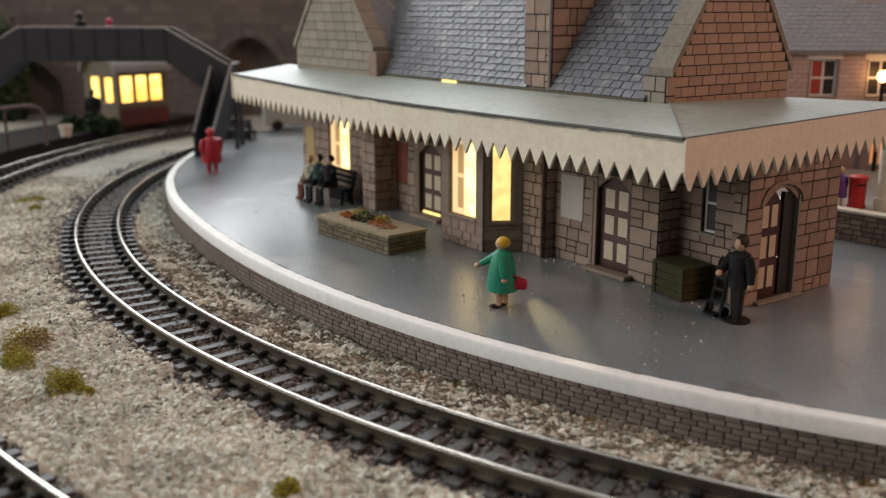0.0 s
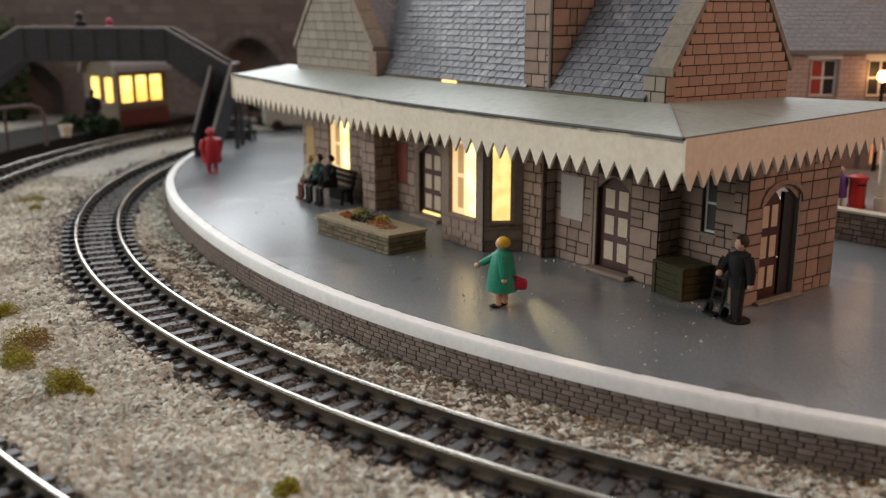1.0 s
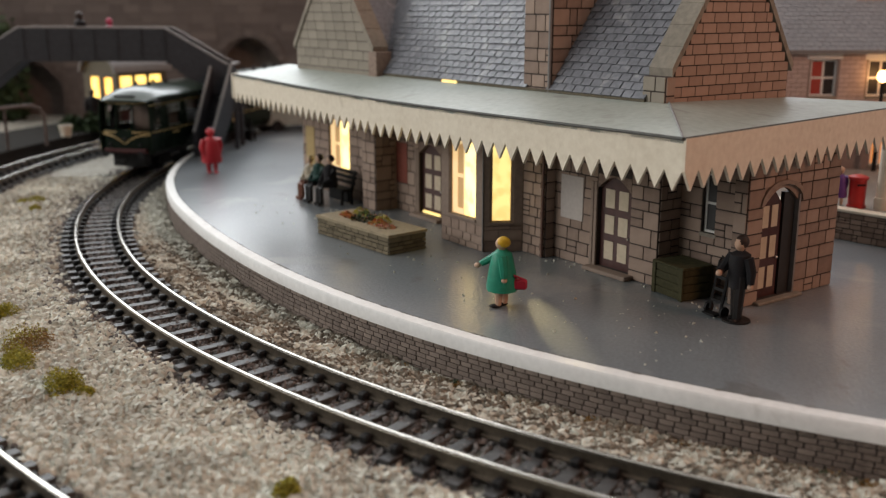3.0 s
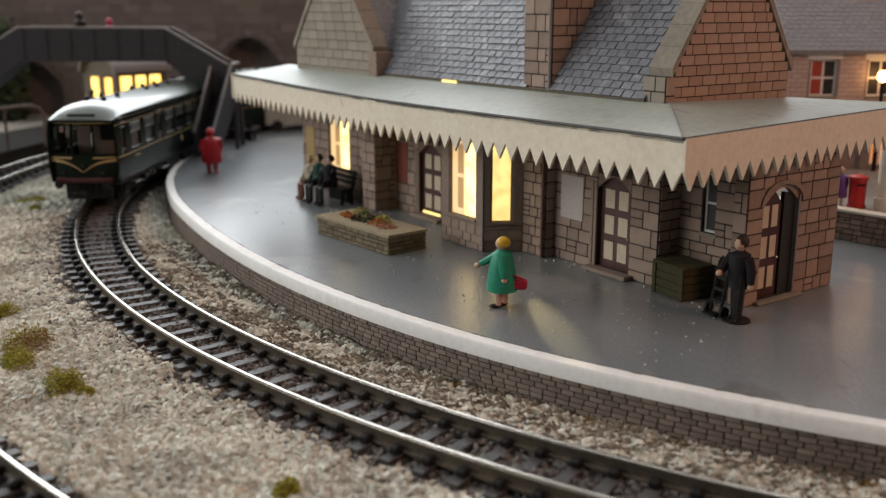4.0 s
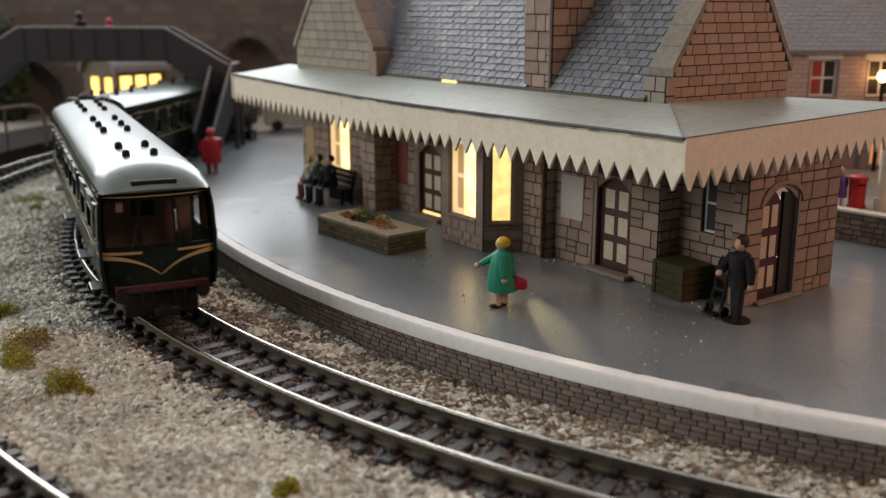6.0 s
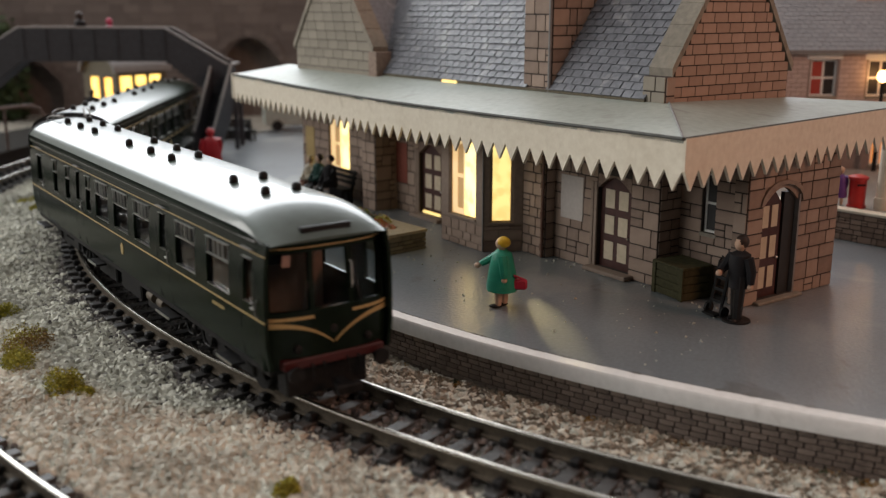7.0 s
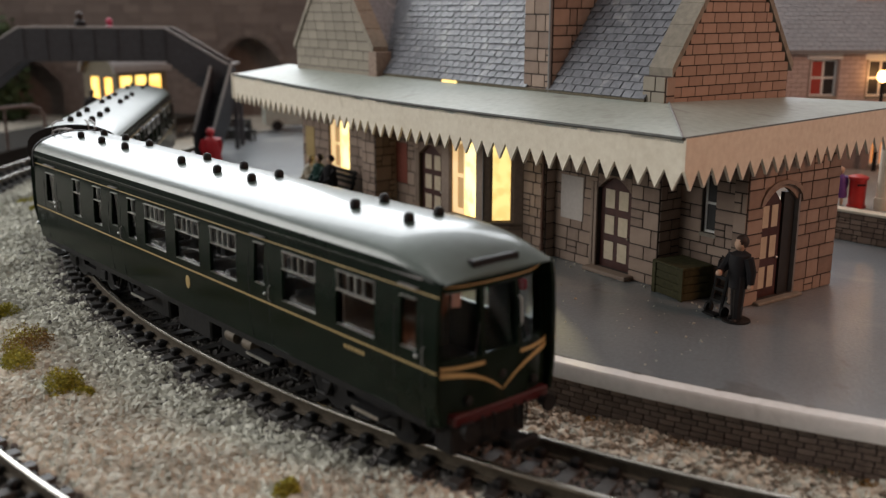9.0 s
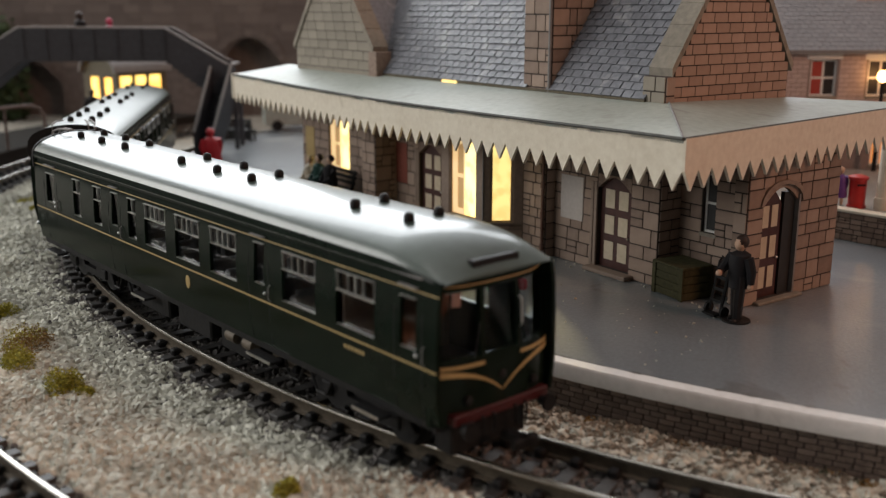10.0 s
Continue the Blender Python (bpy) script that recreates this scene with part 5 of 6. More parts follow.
def hoop_fence():
    f = thing("hoop_fence", pose(-0.268, 0.655, 0.004), "pale tubular hoop fence on the far platform", "fence")
    bm = B()
    tube(bm, [(0, 0, 0), (0, 0, 20), (-1.5, -3, 25), (-5, -8, 27.5), (-40, -62, 27.5), (-43, -68, 24), (-44, -70, 0)], 1.3, 8)
    part("rail", bm, RETAIN, f, smooth=True)
    for k in (0.35, 0.7):
        bm = B()
        tube(bm, [(-44 * k, -70 * k, 0), (-44 * k, -70 * k, 27.4)], 1.0, 8)
        part("post", bm, RETAIN, f, smooth=True)


hoop_fence()


def flower_tub():
    t = thing("flower_tub", pose(-0.2717, 0.700, 4.0 * MM), "small cream tub on the far platform", "tub")
    bm = B()
    tube(bm, [(0, 0, 0), (0, 0, 1.2), (0, 0, 7.5), (0, 0, 7.6), (0, 0, 8.6)], 4, 14, [3.2, 3.4, 4.4, 4.9, 4.9])
    part("body", bm, CREAM, t, smooth=True)
    bm = B()
    tube(bm, [(0, 0, 8.5), (0, 0, 8.8)], 4.2, 14)
    part("soil", bm, WOOD, t)


flower_tub()

LEAF_DARK = mat("shrub_green", (0.015, 0.03, 0.010), (0.05, 0.085, 0.03), 0.8, 1.5, 0.3, island=0.8)
LEAF_MOSS = mat("moss_green", (0.20, 0.18, 0.02), (0.44, 0.40, 0.06), 0.9, 1.0, 0.3, island=0.8)
LEAF_DRY = mat("dry_stalk", (0.15, 0.12, 0.08), (0.36, 0.31, 0.23), 0.9, 1.0, 0.3, island=0.8)
LEAF_RUST = mat("heather_brown", (0.16, 0.09, 0.03), (0.34, 0.22, 0.07), 0.9, 1.0, 0.3, island=0.8)


def tuft(name, label, category, x, y, z, rx, ry, rz, mats, seed, count, leaf, group=""):
    """A clump of many small leaves heaped into an uneven mound."""
    rnd = random.Random(seed)
    bm = B()
    bumps = [(rnd.uniform(-0.45, 0.45), rnd.uniform(-0.45, 0.45), rnd.uniform(0.4, 0.75)) for _ in range(6)]
    for i in range(count):
        bx, by, br = bumps[i % 6]
        a, t = rnd.uniform(0, 6.283), math.acos(rnd.uniform(0, 1))
        q = br * rnd.uniform(0.75, 1.1)
        c = Vector(((bx + q * math.sin(t) * math.cos(a)) * rx, (by + q * math.sin(t) * math.sin(a)) * ry, (0.0 + q * math.cos(t) * 1.3) * rz))
        d = Vector((rnd.uniform(-1, 1), rnd.uniform(-1, 1), rnd.uniform(-0.3, 1))).normalized() * leaf * rnd.uniform(0.6, 1.3)
        e = d.cross(Vector((rnd.uniform(-1, 1), rnd.uniform(-1, 1), rnd.uniform(-1, 1)))).normalized() * leaf * 0.45
        v = [bm.verts.new(k) for k in (c - d * 0.3, c + e + d * 0.3, c + d, c - e + d * 0.3)]
        fc = bm.faces.new(v)
        fc.material_index = 0 if (bumps.index(bumps[i % 6]) < 4 or len(mats) < 2) else 1
    ob = new(name, mesh(name, bm, mats))
    ob.matrix_world = pose(x * MM, y * MM, z * MM)
    return tagged(ob, label, category, group)


def greenery():
    for k, (x, y, rx, ry, rz, mats) in enumerate(((-124.7, 274.4, 9, 12, 5, [LEAF_RUST, LEAF_MOSS]), (-121, 262, 6, 7, 4.5, [LEAF_MOSS]), (-102, 243, 5.2, 6, 5.5, [LEAF_MOSS]), (-95, 241, 3, 3, 2.2, [LEAF_MOSS]), (-220, 507, 8, 8, 3.0, [LEAF_MOSS]), (-149, 312, 5, 7, 3.0, [LEAF_MOSS]), (-33.1, 187, 3.4, 4, 3.5, [LEAF_MOSS]), (-209, 490, 4, 4, 2, [LEAF_MOSS]))):
        tuft("moss_clump", "clump of yellow-green moss on the ballast", "moss", x, y, lump(x, y) - 0.3, rx, ry, rz * 1.55, mats, k, 2600, 0.55)
    for k, (x, y, rx, rz) in enumerate(((-262, 735, 9, 13), (-280, 738, 12, 12), (-252, 742, 6, 9))):
        tuft("shrub", "dark green shrub beside the lit hut", "shrub", x, y, 3.8, rx, rx, rz, [LEAF_DARK], 20 + k, 900, 3.0)
    for k, (x, y, z, rx, rz) in enumerate(((-405, 905, -6, 22, 95), (-440, 900, -6, 30, 80))):
        tuft("shrub", "dark green climbing shrub before the wall", "shrub", x, y, z, rx, rx, rz, [LEAF_DARK], 30 + k, 1400, 5.0)
    rnd = random.Random(5)
    for k in range(64):
        a = rnd.uniform(226, 248)
        q = polar(edge_r(a) + rnd.uniform(1.2, 4.5), a)
        tuft("weed", "small tuft of dry weed at the platform wall", "weed", q.x, q.y, lump(q.x, q.y) - 0.2, rnd.uniform(1.5, 4), rnd.uniform(1.5, 4), rnd.uniform(1.0, 3.0), [rnd.choice((LEAF_RUST, LEAF_DARK, LEAF_DRY, GRAVEL))], 60 + k, 160, 0.7, "weeds along the platform wall")


greenery()


# ---- street behind the station: terrace, wall, post box, lamp ----
HROOF = mat("house_slate", (0.215, 0.23, 0.25), (0.335, 0.35, 0.38), 0.6, 2.0, 0.2, stain=18, island=0.25)
HBRICK = mat("house_brick", (0.40, 0.30, 0.265), (0.54, 0.425, 0.385), 0.8, 1.5, 0.2, vary=0.5, stain=15)


def street():
    bm = B()
    slab(bm, [(152, 386), (310, 205), (700, 240), (700, 620), (120, 620), (120, 420)], -6, 16.2)
    solo("road", bm, mat("street_surface", (0.20, 0.18, 0.16), (0.32, 0.29, 0.26), 0.8, 2.0, 0.2), ORIGIN, "raised street behind the platform wall", kind="structure")
    m = pose(0.1571, 0.3780, 0, 0, 0, -49.0)
    w = thing("stone_boundary_wall", m, "low grey stone wall with a pale capping", "wall")
    bm = B()
    box(bm, -45, 220, 0, 4, 0, 16)
    face = part("wall_core", bm, MORTAR, w)
    coursed(face, turned(0, 0, 0), -30, 60, ZP, 15.8, [], 2.1, 4.6, STONE, gap=0.35, seed=41)
    bm = B()
    box(bm, -45, 220, -0.8, 4.8, 15.9, 17.2, 0.3)
    part("capping", bm, CREAM, w, "pale capping strip")
    # houses
    h = thing("terraced_house", pose(0.150, 0.480, 16.2 * MM), "brick terraced house with slate roof and white lintels", "house")
    wins = [(29, 42, 36, 53.8), (57, 70, 36, 53.8), (29, 42, 5, 22), (62, 72, 2, 26)]
    bm = B()
    holed(bm, -20, 150, 0, 58, wins, 0, 3)
    wall = part("front_wall", bm, mat("house_joint", (0.22, 0.165, 0.15), (0.30, 0.235, 0.215), 0.9, 1.0, 0.2), h)
    coursed(wall, turned(0, 0, 0), 0, 76, 14, 58, [(a - 1, b + 1, c, d + 3.4) for a, b, c, d in wins], 2.2, 5.0, HBRICK, name="brick", gap=0.25, proud=0.2, seed=42, regular=True)
    reds = mat("curtain_red", (0.34, 0.04, 0.03), (0.45, 0.07, 0.05), 0.7, 2.0, 0.1)
    orange = glow("lit_shop", (1.0, 0.42, 0.14), 0.55)
    for k, s in enumerate(wins):
        sash(wall, *s, 1.2, (DARK, DARK, orange, orange)[k], WHITE, bars=(2, 2), wide=1.0)
        bm = B()
        box(bm, s[0] - 2, s[1] + 2, -0.7, 1, s[3], s[3] + 3.2, 0.2)
        part("lintel", bm, WHITE, wall, "white painted lintel")
        if k == 0:
            bm = B()
            box(bm, s[0] + 1, s[0] + 6, 1.35, 1.45, s[2] + 1, s[3] - 1)
            part("curtain", bm, reds, wall, "red curtain")
    bm = B()
    slates(bm, 170, 62, 4.0, 3.0, 0.3, 9)
    bmesh.ops.transform(bm, matrix=pose(-20, -2, 58, 42), verts=bm.verts)
    part("roof_slope", bm, HROOF, h, "pale grey slate roof", kind="stuff")
    bm = B()
    box(bm, -20, 150, -2.4, -1.6, 56.5, 58.3)
    part("gutter", bm, BRIDGEPALE, h)
    bm = B()
    prism(bm, [(-1.5, 57.0), (44, 98), (90, 57.0)], -150, 20, Matrix(((0, -1, 0, 0), (1, 0, 0, 0), (0, 0, 1, 0), (0, 0, 0, 1))))
    part("roof_core", bm, SLATE, h)
    bm = B()
    box(bm, -20, -17, 3, 88, 0, 57)
    box(bm, 147, 150, 3, 88, 0, 57)
    box(bm, -20, 150, 85, 88, 0, 57)
    part("rear_wall", bm, HBRICK, h)
    bm = B()
    box(bm, 58, 72, 24, 36, 72, 112, 0.4)
    stack = part("chimney", bm, HBRICK, h)
    # post box
    red = mat("postbox_red", (0.42, 0.012, 0.012), (0.55, 0.03, 0.025), 0.4, 2.0, 0.05)
    p = thing("post_box", pose(0.1665, 0.3845, 16.2 * MM), "bright red pillar post box by the wall", "post box")
    bm = B()
    tube(bm, [(0, 0, 0), (0, 0, 1.0), (0, 0, 1.1), (0, 0, 11.4), (0, 0, 11.6), (0, 0, 12.6), (0, 0, 13.4)], 3.3, 18, [3.7, 3.7, 3.3, 3.3, 3.9, 3.9, 1.5])
    part("pillar", bm, red, p, smooth=True)
    bm = B()
    box(bm, -1.6, 1.6, -3.45, -3.1, 9.2, 9.9)
    part("letter_slot", bm, BLACK, p)
    # lit column and lamp
    c = thing("lit_column", pose(0.1745, 0.379, 16.2 * MM), "pale column glowing in warm lamp light", "column")
    bm = B()
    tube(bm, [(0, 0, 0), (0, 0, 5), (0, 0, 5.1), (0, 0, 34)], 2.6, 14, [3.2, 3.2, 2.6, 2.5])
    part("shaft", bm, CREAM, c, smooth=True)
    l = thing("street_lamp", pose(0.212, 0.474, 16.2 * MM), "street lamp with a glowing orange bulb", "street lamp")
    bm = B()
    tube(bm, [(0, 0, 0), (0, 0, 40), (0, 0, 44)], 0.8, 8, [1.2, 0.8, 0.6])
    part("post", bm, BLACK, l, smooth=True)
    bm = B()
    ball(bm, 0, 0, 46, 2.8)
    part("bulb", bm, glow("lamp_glow", (1.0, 0.50, 0.17), 15.0), l, "glowing warm bulb", smooth=True)


street()


# ---- painted figurines: each one plain mesh ----
SKIN = mat("figurine_flesh", (0.48, 0.30, 0.20), (0.58, 0.38, 0.27), 0.6, 2.0, 0.05)


def figurine(label, m, coat, legs, hair, height=22.0, skirt=True, reach=None, bag=None, seated=False, base=False, face=None, girth=1.0):
    k = height / 22.0
    bm = B()
    mats = [coat, legs, hair, face or SKIN, bag or coat]

    def put(vs, index):
        for f in {f for v in vs for f in v.link_faces}:
            f.material_index = index
    if seated:
        put(tube(bm, [(-1.5, 0, 9), (-1.5, -5, 9), (-1.5, -6, 8), (-1.5, -6, 1), (-1.5, -8, 0.6)], 1.2, 8), 1)
        put(tube(bm, [(1.5, 0, 9), (1.5, -5, 9), (1.5, -6, 8), (1.5, -6, 1), (1.5, -8, 0.6)], 1.2, 8), 1)
        put(tube(bm, [(0, 0, 8), (0, 0, 10), (0, -0.3, 14), (0, -0.3, 17), (0, -0.3, 18.5)], 2, 10, [3, 3.2, 3.0, 2.9, 1.2]), 0)
        put(tube(bm, [(-3, -0.3, 16.5), (-3.6, -2, 12.5), (-1.5, -5, 10.5)], 1, 8, [1.2, 1.1, 0.8]), 0)
        put(tube(bm, [(3, -0.3, 16.5), (3.6, -2, 12.5), (1.5, -5, 10.5)], 1, 8, [1.2, 1.1, 0.8]), 0)
        head = 20.5
    else:
        low = 7.0 if skirt else 10.5
        for x, y in ((-1.1, 0.7), (1.1, -0.8)):
            put(tube(bm, [(x, y, 0.9), (x, y, 4), (x * 0.9, y * 0.5, low + 1.5)], 1, 8, [0.75, 1.0, 1.3] if skirt else [1.1, 1.3, 1.6]), 3 if skirt else 1)
            put(ball(bm, x, y - 0.8, 0.6, 0.9, 1.7, 0.65), 1)
        if skirt:
            put(tube(bm, [(0, 0, low - 1.5), (0, 0, low), (0, 0, 11.5), (0, 0, 15), (0, 0, 17.3), (0, 0, 18.4)], 2, 12, [3.9, 4.0, 3.5, 2.9, 2.4, 1.0]), 0)
        else:
            put(tube(bm, [(0, 0, low - 1.5), (0, 0, 12.5), (0, 0, 15.5), (0, 0, 17.5), (0, 0, 18.5)], 2, 12, [2.6, 2.5, 2.9, 2.6, 1.0]), 0)
        arm = reach or [(-2.6, 0, 17), (-3.6, -0.3, 13.5), (-3.4, -1.2, 10.2)]
        put(tube(bm, arm, 1, 8, [1.35, 1.25, 0.95]), 0)
        end = Vector(arm[-1]) + (Vector(arm[-1]) - Vector(arm[-2])).normalized() * 0.9
        put(ball(bm, *end, 0.85), 3)
        put(tube(bm, [(2.6, 0, 17), (3.5, 0.5, 13.5), (3.4, 0.6, 10.4)], 1, 8, [1.35, 1.25, 0.95]), 0)
        put(ball(bm, 3.4, 0.6, 9.6, 0.8), 3)
        if bag:
            put(box(bm, 0.2, 2.2, 2.6, 6.4, 6.2, 9.6, 0.6), 4)
            put(tube(bm, [(1.2, 3.6, 9.5), (2.4, 3.0, 11.0), (1.2, 5.4, 9.5)], 0.3, 6), 4)
        head = 20.2
    put(tube(bm, [(0, -0.1, head - 2.6), (0, -0.1, head - 1.2)], 0.8, 8), 3)
    put(ball(bm, 0, -0.2, head, 1.45, 1.6, 1.9), 3)
    put(ball(bm, 0, 0.25, head + 0.45, 1.75, 1.85, 1.85), 2)
    if base:
        put(tube(bm, [(0, 0, 0), (0, 0, 0.5)], 3.6, 14), 1)
    ob = new("figurine", mesh("figurine", bm, mats, smooth=True))
    ob.matrix_world = m @ Matrix.Diagonal((k * girth, k * girth, k, 1))
    return tagged(ob, label, "figurine")


def flat_pose(x, y, z, turn):
    return pose(x * MM, y * MM, z * MM, 0, 0, turn)


def painted_figurines():
    green, red, dark, black = paint("green_coat", (0.02, 0.24, 0.15)), paint("red_coat", (0.42, 0.02, 0.03)), paint("dark_suit", (0.012, 0.011, 0.013), 0.75), paint("black_shoe", (0.015, 0.013, 0.013))
    yellow, brown, pink, olive = paint("yellow_hair", (0.62, 0.36, 0.02)), paint("dark_hair", (0.03, 0.018, 0.014)), paint("pink_coat", (0.45, 0.06, 0.12)), paint("bottle_green", (0.02, 0.06, 0.05))
    purple = paint("purple_coat", (0.13, 0.05, 0.22))
    figurine("painted figurine with green coat, yellow hair and red bag", flat_pose(18.1, 287, ZP, -95), green, black, yellow, 21.8, True, [(-2.6, 0, 17), (-3.4, -2.6, 14.6), (-2.8, -5.6, 12.8)], paint("red_bag", (0.36, 0.015, 0.04)), girth=1.22)
    figurine("painted red figurine on the grey platform", flat_pose(-128.9, 538, ZP, 30), red, red, red, 24.5, True, face=red, girth=1.3)
    figurine("painted figurine in dark suit pushing a sack barrow", flat_pose(86.3, 273, ZP, -62), dark, black, brown, 25.5, False, [(-2.4, 0, 17), (-3.0, -2.0, 14.2), (-2.2, -4.2, 13.2)], base=True)
    figurine("painted figurine in bottle green seated on a bench", flat_pose(-58.5, 456.5, ZP, -55), olive, black, brown, 22, seated=True)
    figurine("painted figurine in black seated on a bench", flat_pose(-52.5, 449, ZP, -55), dark, black, brown, 22.5, seated=True)
    figurine("painted figurine with cream coat and brown trousers seated on a bench", flat_pose(-64.0, 465, ZP, -55), paint("cream_coat", (0.46, 0.40, 0.30)), paint("brown_trousers", (0.20, 0.08, 0.05)), paint("fair_hair", (0.42, 0.32, 0.17)), 20, seated=True)
    figurine("painted dark figurine crossing the footbridge", flat_pose(-234, 643, 62.5, 80), dark, black, brown, 29, False, face=brown)
    figurine("painted pink figurine crossing the footbridge", flat_pose(-215, 643, 62.5, 80), pink, black, pink, 25, True, face=pink)
    figurine("painted purple figurine beside the post box", flat_pose(160, 386, 16.2, 0), purple, dark, SKIN, 16, True)
    figurine("painted dark figurine before the lit hut", flat_pose(-268, 748, 4.0, 20), dark, black, brown, 30, False, face=brown)


painted_figurines()


# ---- things on the platform ----
RIM = mat("planter_capping", (0.24, 0.19, 0.12), (0.38, 0.31, 0.20), 0.8, 1.5, 0.3, stain=7, stains=0.5)
PLANTER = mat("planter_stone", (0.075, 0.06, 0.034), (0.20, 0.16, 0.10), 0.85, 1.4, 0.4, vary=0.6, stain=8)


def planter():
    p = thing("flower_planter", site(165.6, -57.8, ZP, 4.5), "long low stone planter with flowers in its middle", "planter")
    w, d, top = 48.6, 17.6, 8.0
    bm = B()
    box(bm, 0.4, w - 0.4, 0.4, d - 0.4, 0, top - 1.2)
    core = part("core", bm, MORTAR, p)
    coursed(core, turned(0, 0.4, 0), 0, w, 0, top - 1.3, [], 1.5, 5.6, PLANTER, gap=0.3, proud=0.6, seed=51)
    coursed(core, turned(w - 0.4, 0, 90), 0, d, 0, top - 1.3, [], 1.5, 5.6, PLANTER, gap=0.3, proud=0.6, seed=52)
    bm = B()
    slab(bm, [(-0.5, -0.5), (w + 0.5, -0.5), (w + 0.5, d + 0.4), (-0.5, d + 0.4)], top - 1.3, top - 0.2)
    part("capping_slab", bm, RIM, p, "worn sandy stone capping")
    rnd = random.Random(77)
    cols = [paint("flower_orange", (0.50, 0.15, 0.04)), paint("flower_yellow", (0.42, 0.36, 0.06)), paint("flower_green", (0.10, 0.14, 0.03)), paint("flower_dark", (0.02, 0.028, 0.014)), paint("flower_pink", (0.50, 0.20, 0.12))]
    beds = [(8.5, 9, 3.5, 3.0, 1.6, 0), (14, 12, 5.5, 4.5, 3.6, 1), (17.5, 11, 4.0, 4.0, 3.0, 2), (19.5, 6.5, 4.2, 2.6, 2.2, 3), (24.5, 9.5, 3.4, 4.2, 3.4, 3), (29, 11, 4.2, 4.0, 3.2, 1), (30.5, 8, 4.4, 3.6, 2.2, 0), (36.5, 7.5, 5.0, 3.6, 1.2, 4), (12.5, 7.5, 4.0, 2.6, 1.2, 0)]
    bm = B()
    for i in range(1500):
        cx, cy, rx, ry, rz, zone = beds[i % len(beds)]
        a, q = rnd.uniform(0, 6.283), math.sqrt(rnd.random())
        c = Vector((cx + rx * q * math.cos(a), cy + ry * q * math.sin(a), top - 0.3 + rz * (1 - q * q) * rnd.uniform(0.5, 1.1)))
        size = rnd.uniform(0.3, 0.75)
        v = [bm.verts.new(c + Vector((rnd.uniform(-1, 1), rnd.uniform(-1, 1), rnd.uniform(-1, 1))).normalized() * size) for _ in range(4)]
        for t in ((0, 1, 2), (0, 2, 3), (0, 3, 1), (1, 3, 2)):
            f = bm.faces.new([v[j] for j in t])
            f.material_index = zone if rnd.random() < 0.8 else rnd.randrange(5)
    part("flower_bed", bm, cols, p, "small orange, yellow and green flowers", kind="stuff")


planter()


CRATE = mat("crate_olive", (0.026, 0.025, 0.011), (0.065, 0.06, 0.028), 0.75, 1.5, 0.4, stain=8, spec=0.2)


def trunk():
    t = thing("wooden_crate", site(20.6, -3.4, ZP, -8), "olive-brown slatted wooden crate by the wall", "crate")
    w, d, h = 7.2, 6.0, 10.4
    bm = B()
    box(bm, -w + 0.5, w - 0.5, -d + 0.5, d - 0.5, 0.3, h - 0.4)
    part("body", bm, CRATE, t)
    for i in range(4):
        for y in (-d, d - 0.5):
            bm = B()
            box(bm, -w, w, y, y + 0.5, 0.2 + i * 2.6, 2.5 + i * 2.6, 0.15)
            part("slat", bm, CRATE, t)
        for x in (-w, w - 0.5):
            bm = B()
            box(bm, x, x + 0.5, -d + 0.5, d - 0.5, 0.2 + i * 2.6, 2.5 + i * 2.6, 0.15)
            part("slat", bm, CRATE, t)
    for x in (-w - 0.2, w - 1.6):
        for y in (-d - 0.35, d - 0.3):
            bm = B()
            box(bm, x, x + 1.8, y, y + 0.6, 0, h, 0.15)
            part("batten", bm, CRATE, t)
    bm = B()
    box(bm, -w - 0.3, w + 0.3, -d - 0.3, d + 0.3, h - 0.5, h + 0.4, 0.3)
    part("lid", bm, CRATE, t)


trunk()


def barrow():
    b = thing("sack_barrow", flat_pose(83.6, 279.6, ZP, -62), "dark wooden two-wheeled sack barrow", "barrow")
    for x in (-2.2, 2.2):
        bm = B()
        tube(bm, [(x, -2.2, 1.6), (x, -0.8, 9), (x, 0.6, 16), (x, 1.8, 17.2)], 0.5, 6)
        part("shaft", bm, BLACK, b)
    for z in (4, 7.5, 11):
        bm = B()
        y = -2.2 + (z - 1.6) * 0.19
        box(bm, -2.2, 2.2, y - 0.3, y + 0.3, z, z + 0.9)
        part("crossbar", bm, BLACK, b)
    bm = B()
    box(bm, -2.6, 2.6, -5.2, -2.0, 0.5, 1.1, 0.15)
    part("toe_plate", bm, BLACK, b)
    for x in (-3.2, 3.2):
        bm = B()
        tube(bm, [(x - 0.4, -1.8, 1.7), (x + 0.4, -1.8, 1.7)], 1.7, 14)
        part("wheel", bm, BLACK, b)


barrow()


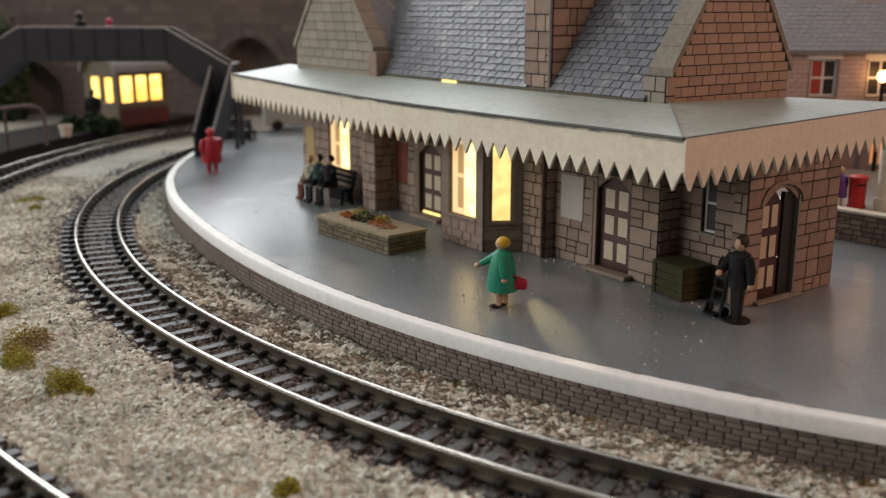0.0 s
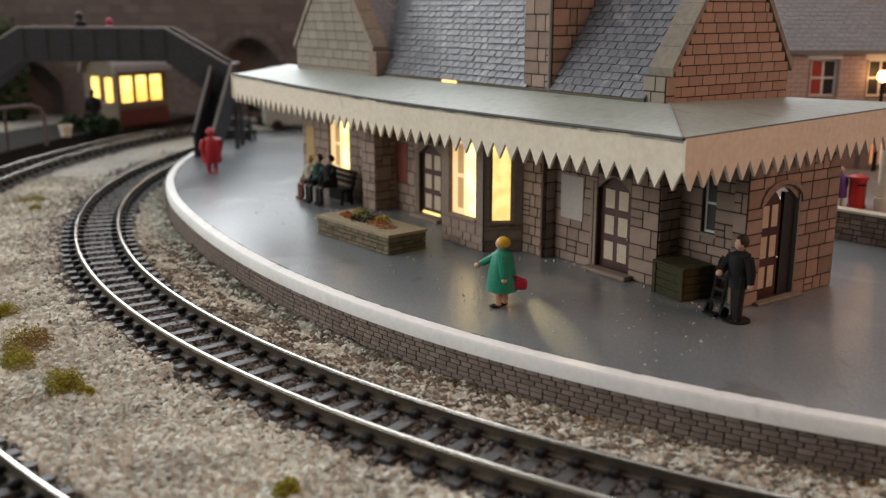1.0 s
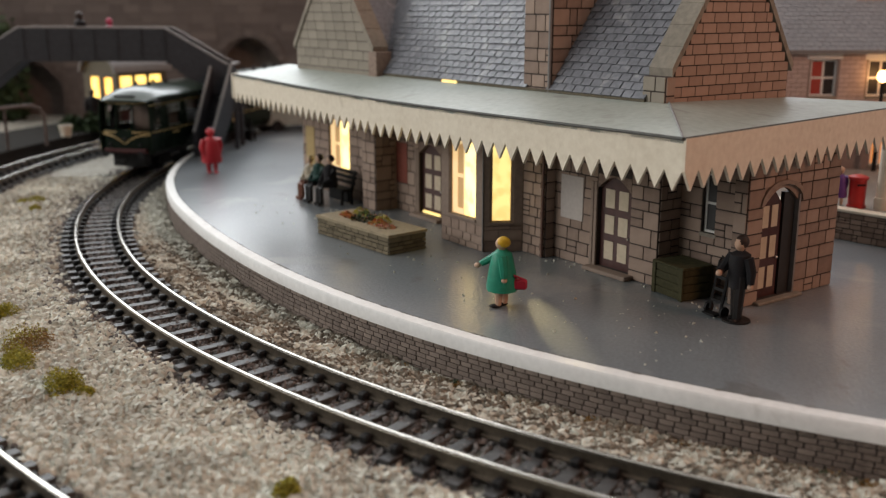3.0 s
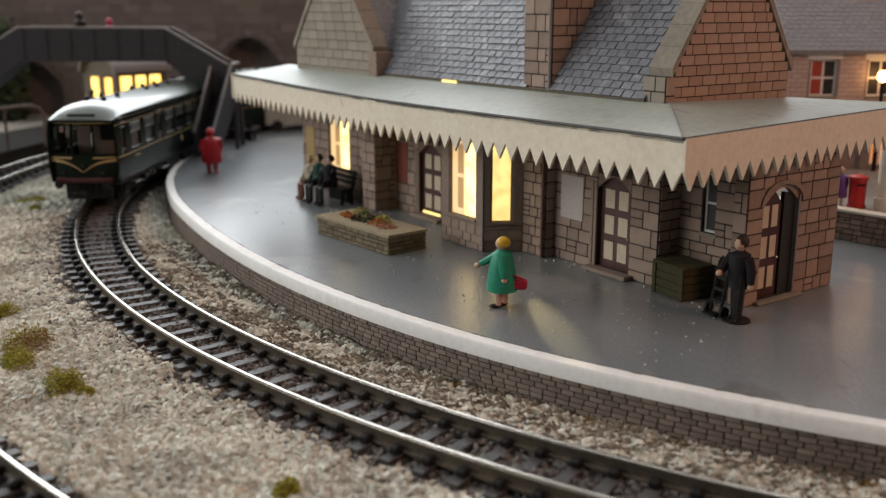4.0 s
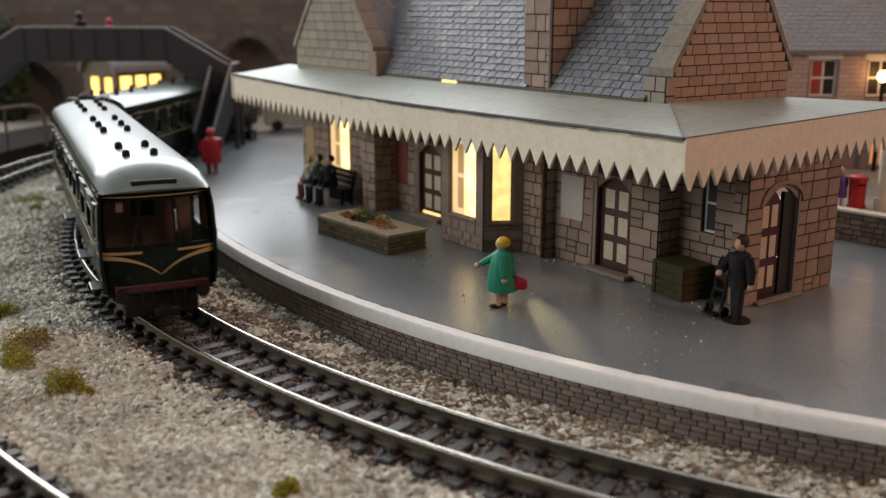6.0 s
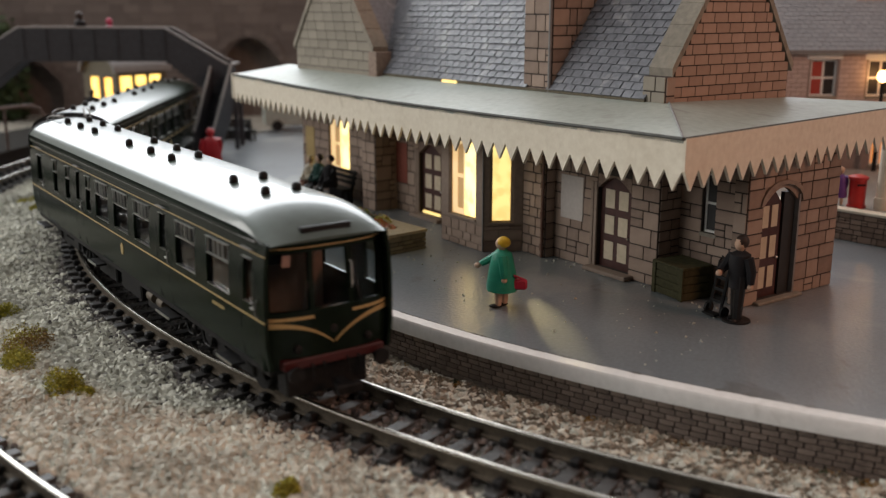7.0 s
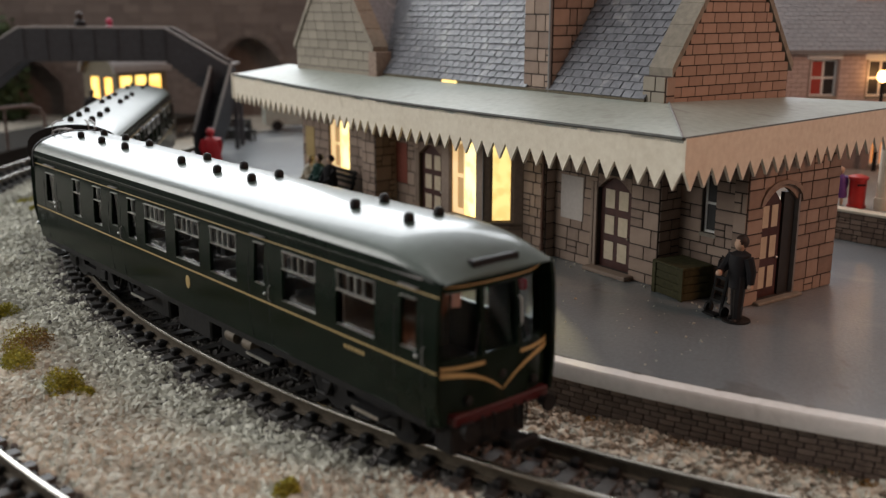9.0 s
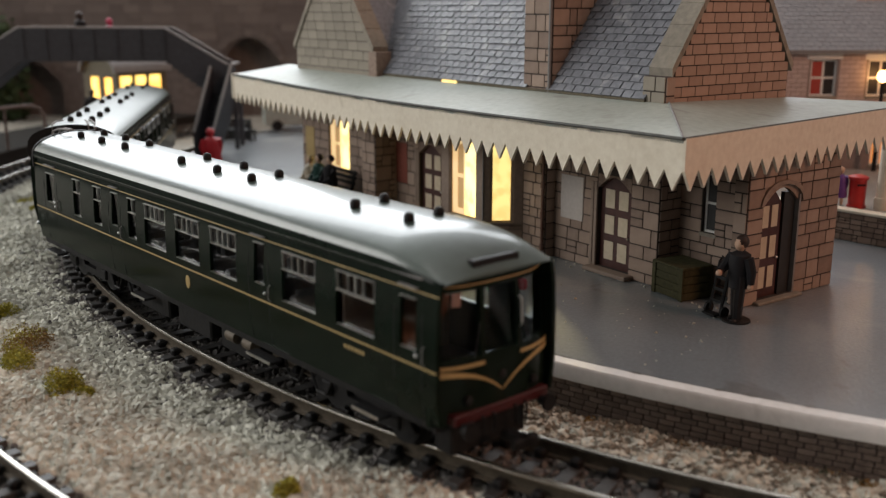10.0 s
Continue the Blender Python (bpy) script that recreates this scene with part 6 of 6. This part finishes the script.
def bench(m, label):
    b = thing("platform_bench", m, label, "bench", "benches on the platform")
    for i in range(3):
        bm = B()
        box(bm, -12, 12, -3 + i * 2.1, -1.3 + i * 2.1, 7.0, 7.8, 0.15)
        part("seat_slat", bm, BLACK, b)
    for i in range(3):
        bm = B()
        box(bm, -12, 12, 3.4 + i * 0.5, 4.2 + i * 0.5, 9.0 + i * 2.4, 10.7 + i * 2.4, 0.15)
        part("back_slat", bm, BLACK, b)
    for x in (-10.5, 9.3):
        bm = B()
        box(bm, x, x + 1.2, -2.8, -1.6, 0, 7)
        box(bm, x, x + 1.2, 2.2, 3.4, 0, 8)
        prism(bm, [(2.6, 6.5), (3.8, 6.5), (5.4, 15.6), (4.4, 15.6)], x, x + 1.2, Matrix(((0, 1, 0, 0), (1, 0, 0, 0), (0, 0, 1, 0), (0, 0, 0, 1))))
        box(bm, x, x + 1.2, -3, 3.6, 6.2, 7.0)
        part("bench_leg", bm, BLACK, b)
    bm = B()
    box(bm, -9.2, 9.2, 1.2, 2.4, 0.6, 6.9, 0.2)
    part("seat_panel", bm, BLACK, b, "black panel under the seat")


bench(flat_pose(-51.0, 455.0, ZP, -55), "black slatted platform bench by the wall")
bench(flat_pose(-141, 676, ZP, 160), "dark slatted platform bench under the footbridge")


def far_end():
    v = thing("parked_van", flat_pose(-112, 742, ZP, 15), "small pale van standing beyond the platform end", "van")
    bm = B()
    prism(bm, [(-24, 4), (24, 4), (24, 14), (16, 16), (11, 24), (-22, 24), (-24, 20)], -10, 10)
    bmesh.ops.bevel(bm, geom=list(bm.edges), offset=1.0, segments=2, affect="EDGES")
    body = part("body", bm, CANOPY, v, smooth=True)
    for x in (-15, 14):
        for y in (-10.2, 10.2):
            bm = B()
            tube(bm, [(x, y - 1, 4), (x, y + 1, 4)], 4.0, 16)
            part("wheel", bm, BLACK, v, smooth=True)
    bm = B()
    prism(bm, [(10.5, 23), (15, 16.8), (2, 16.8), (2, 23)], -10.3, 10.3)
    part("side_glass", bm, DARK, v)


far_end()


def debris(rnd):
    s, d = rnd.uniform(-20, 240), -rnd.random() ** 2 * 60 - 6
    q = site(s, d).translation * 1000
    return q.x, q.y, ZP + 0.1


stones("platform_debris", "tiny pale chips and dirt on the platform", GRAVEL, 260, 0.4, debris, 12)

motions()
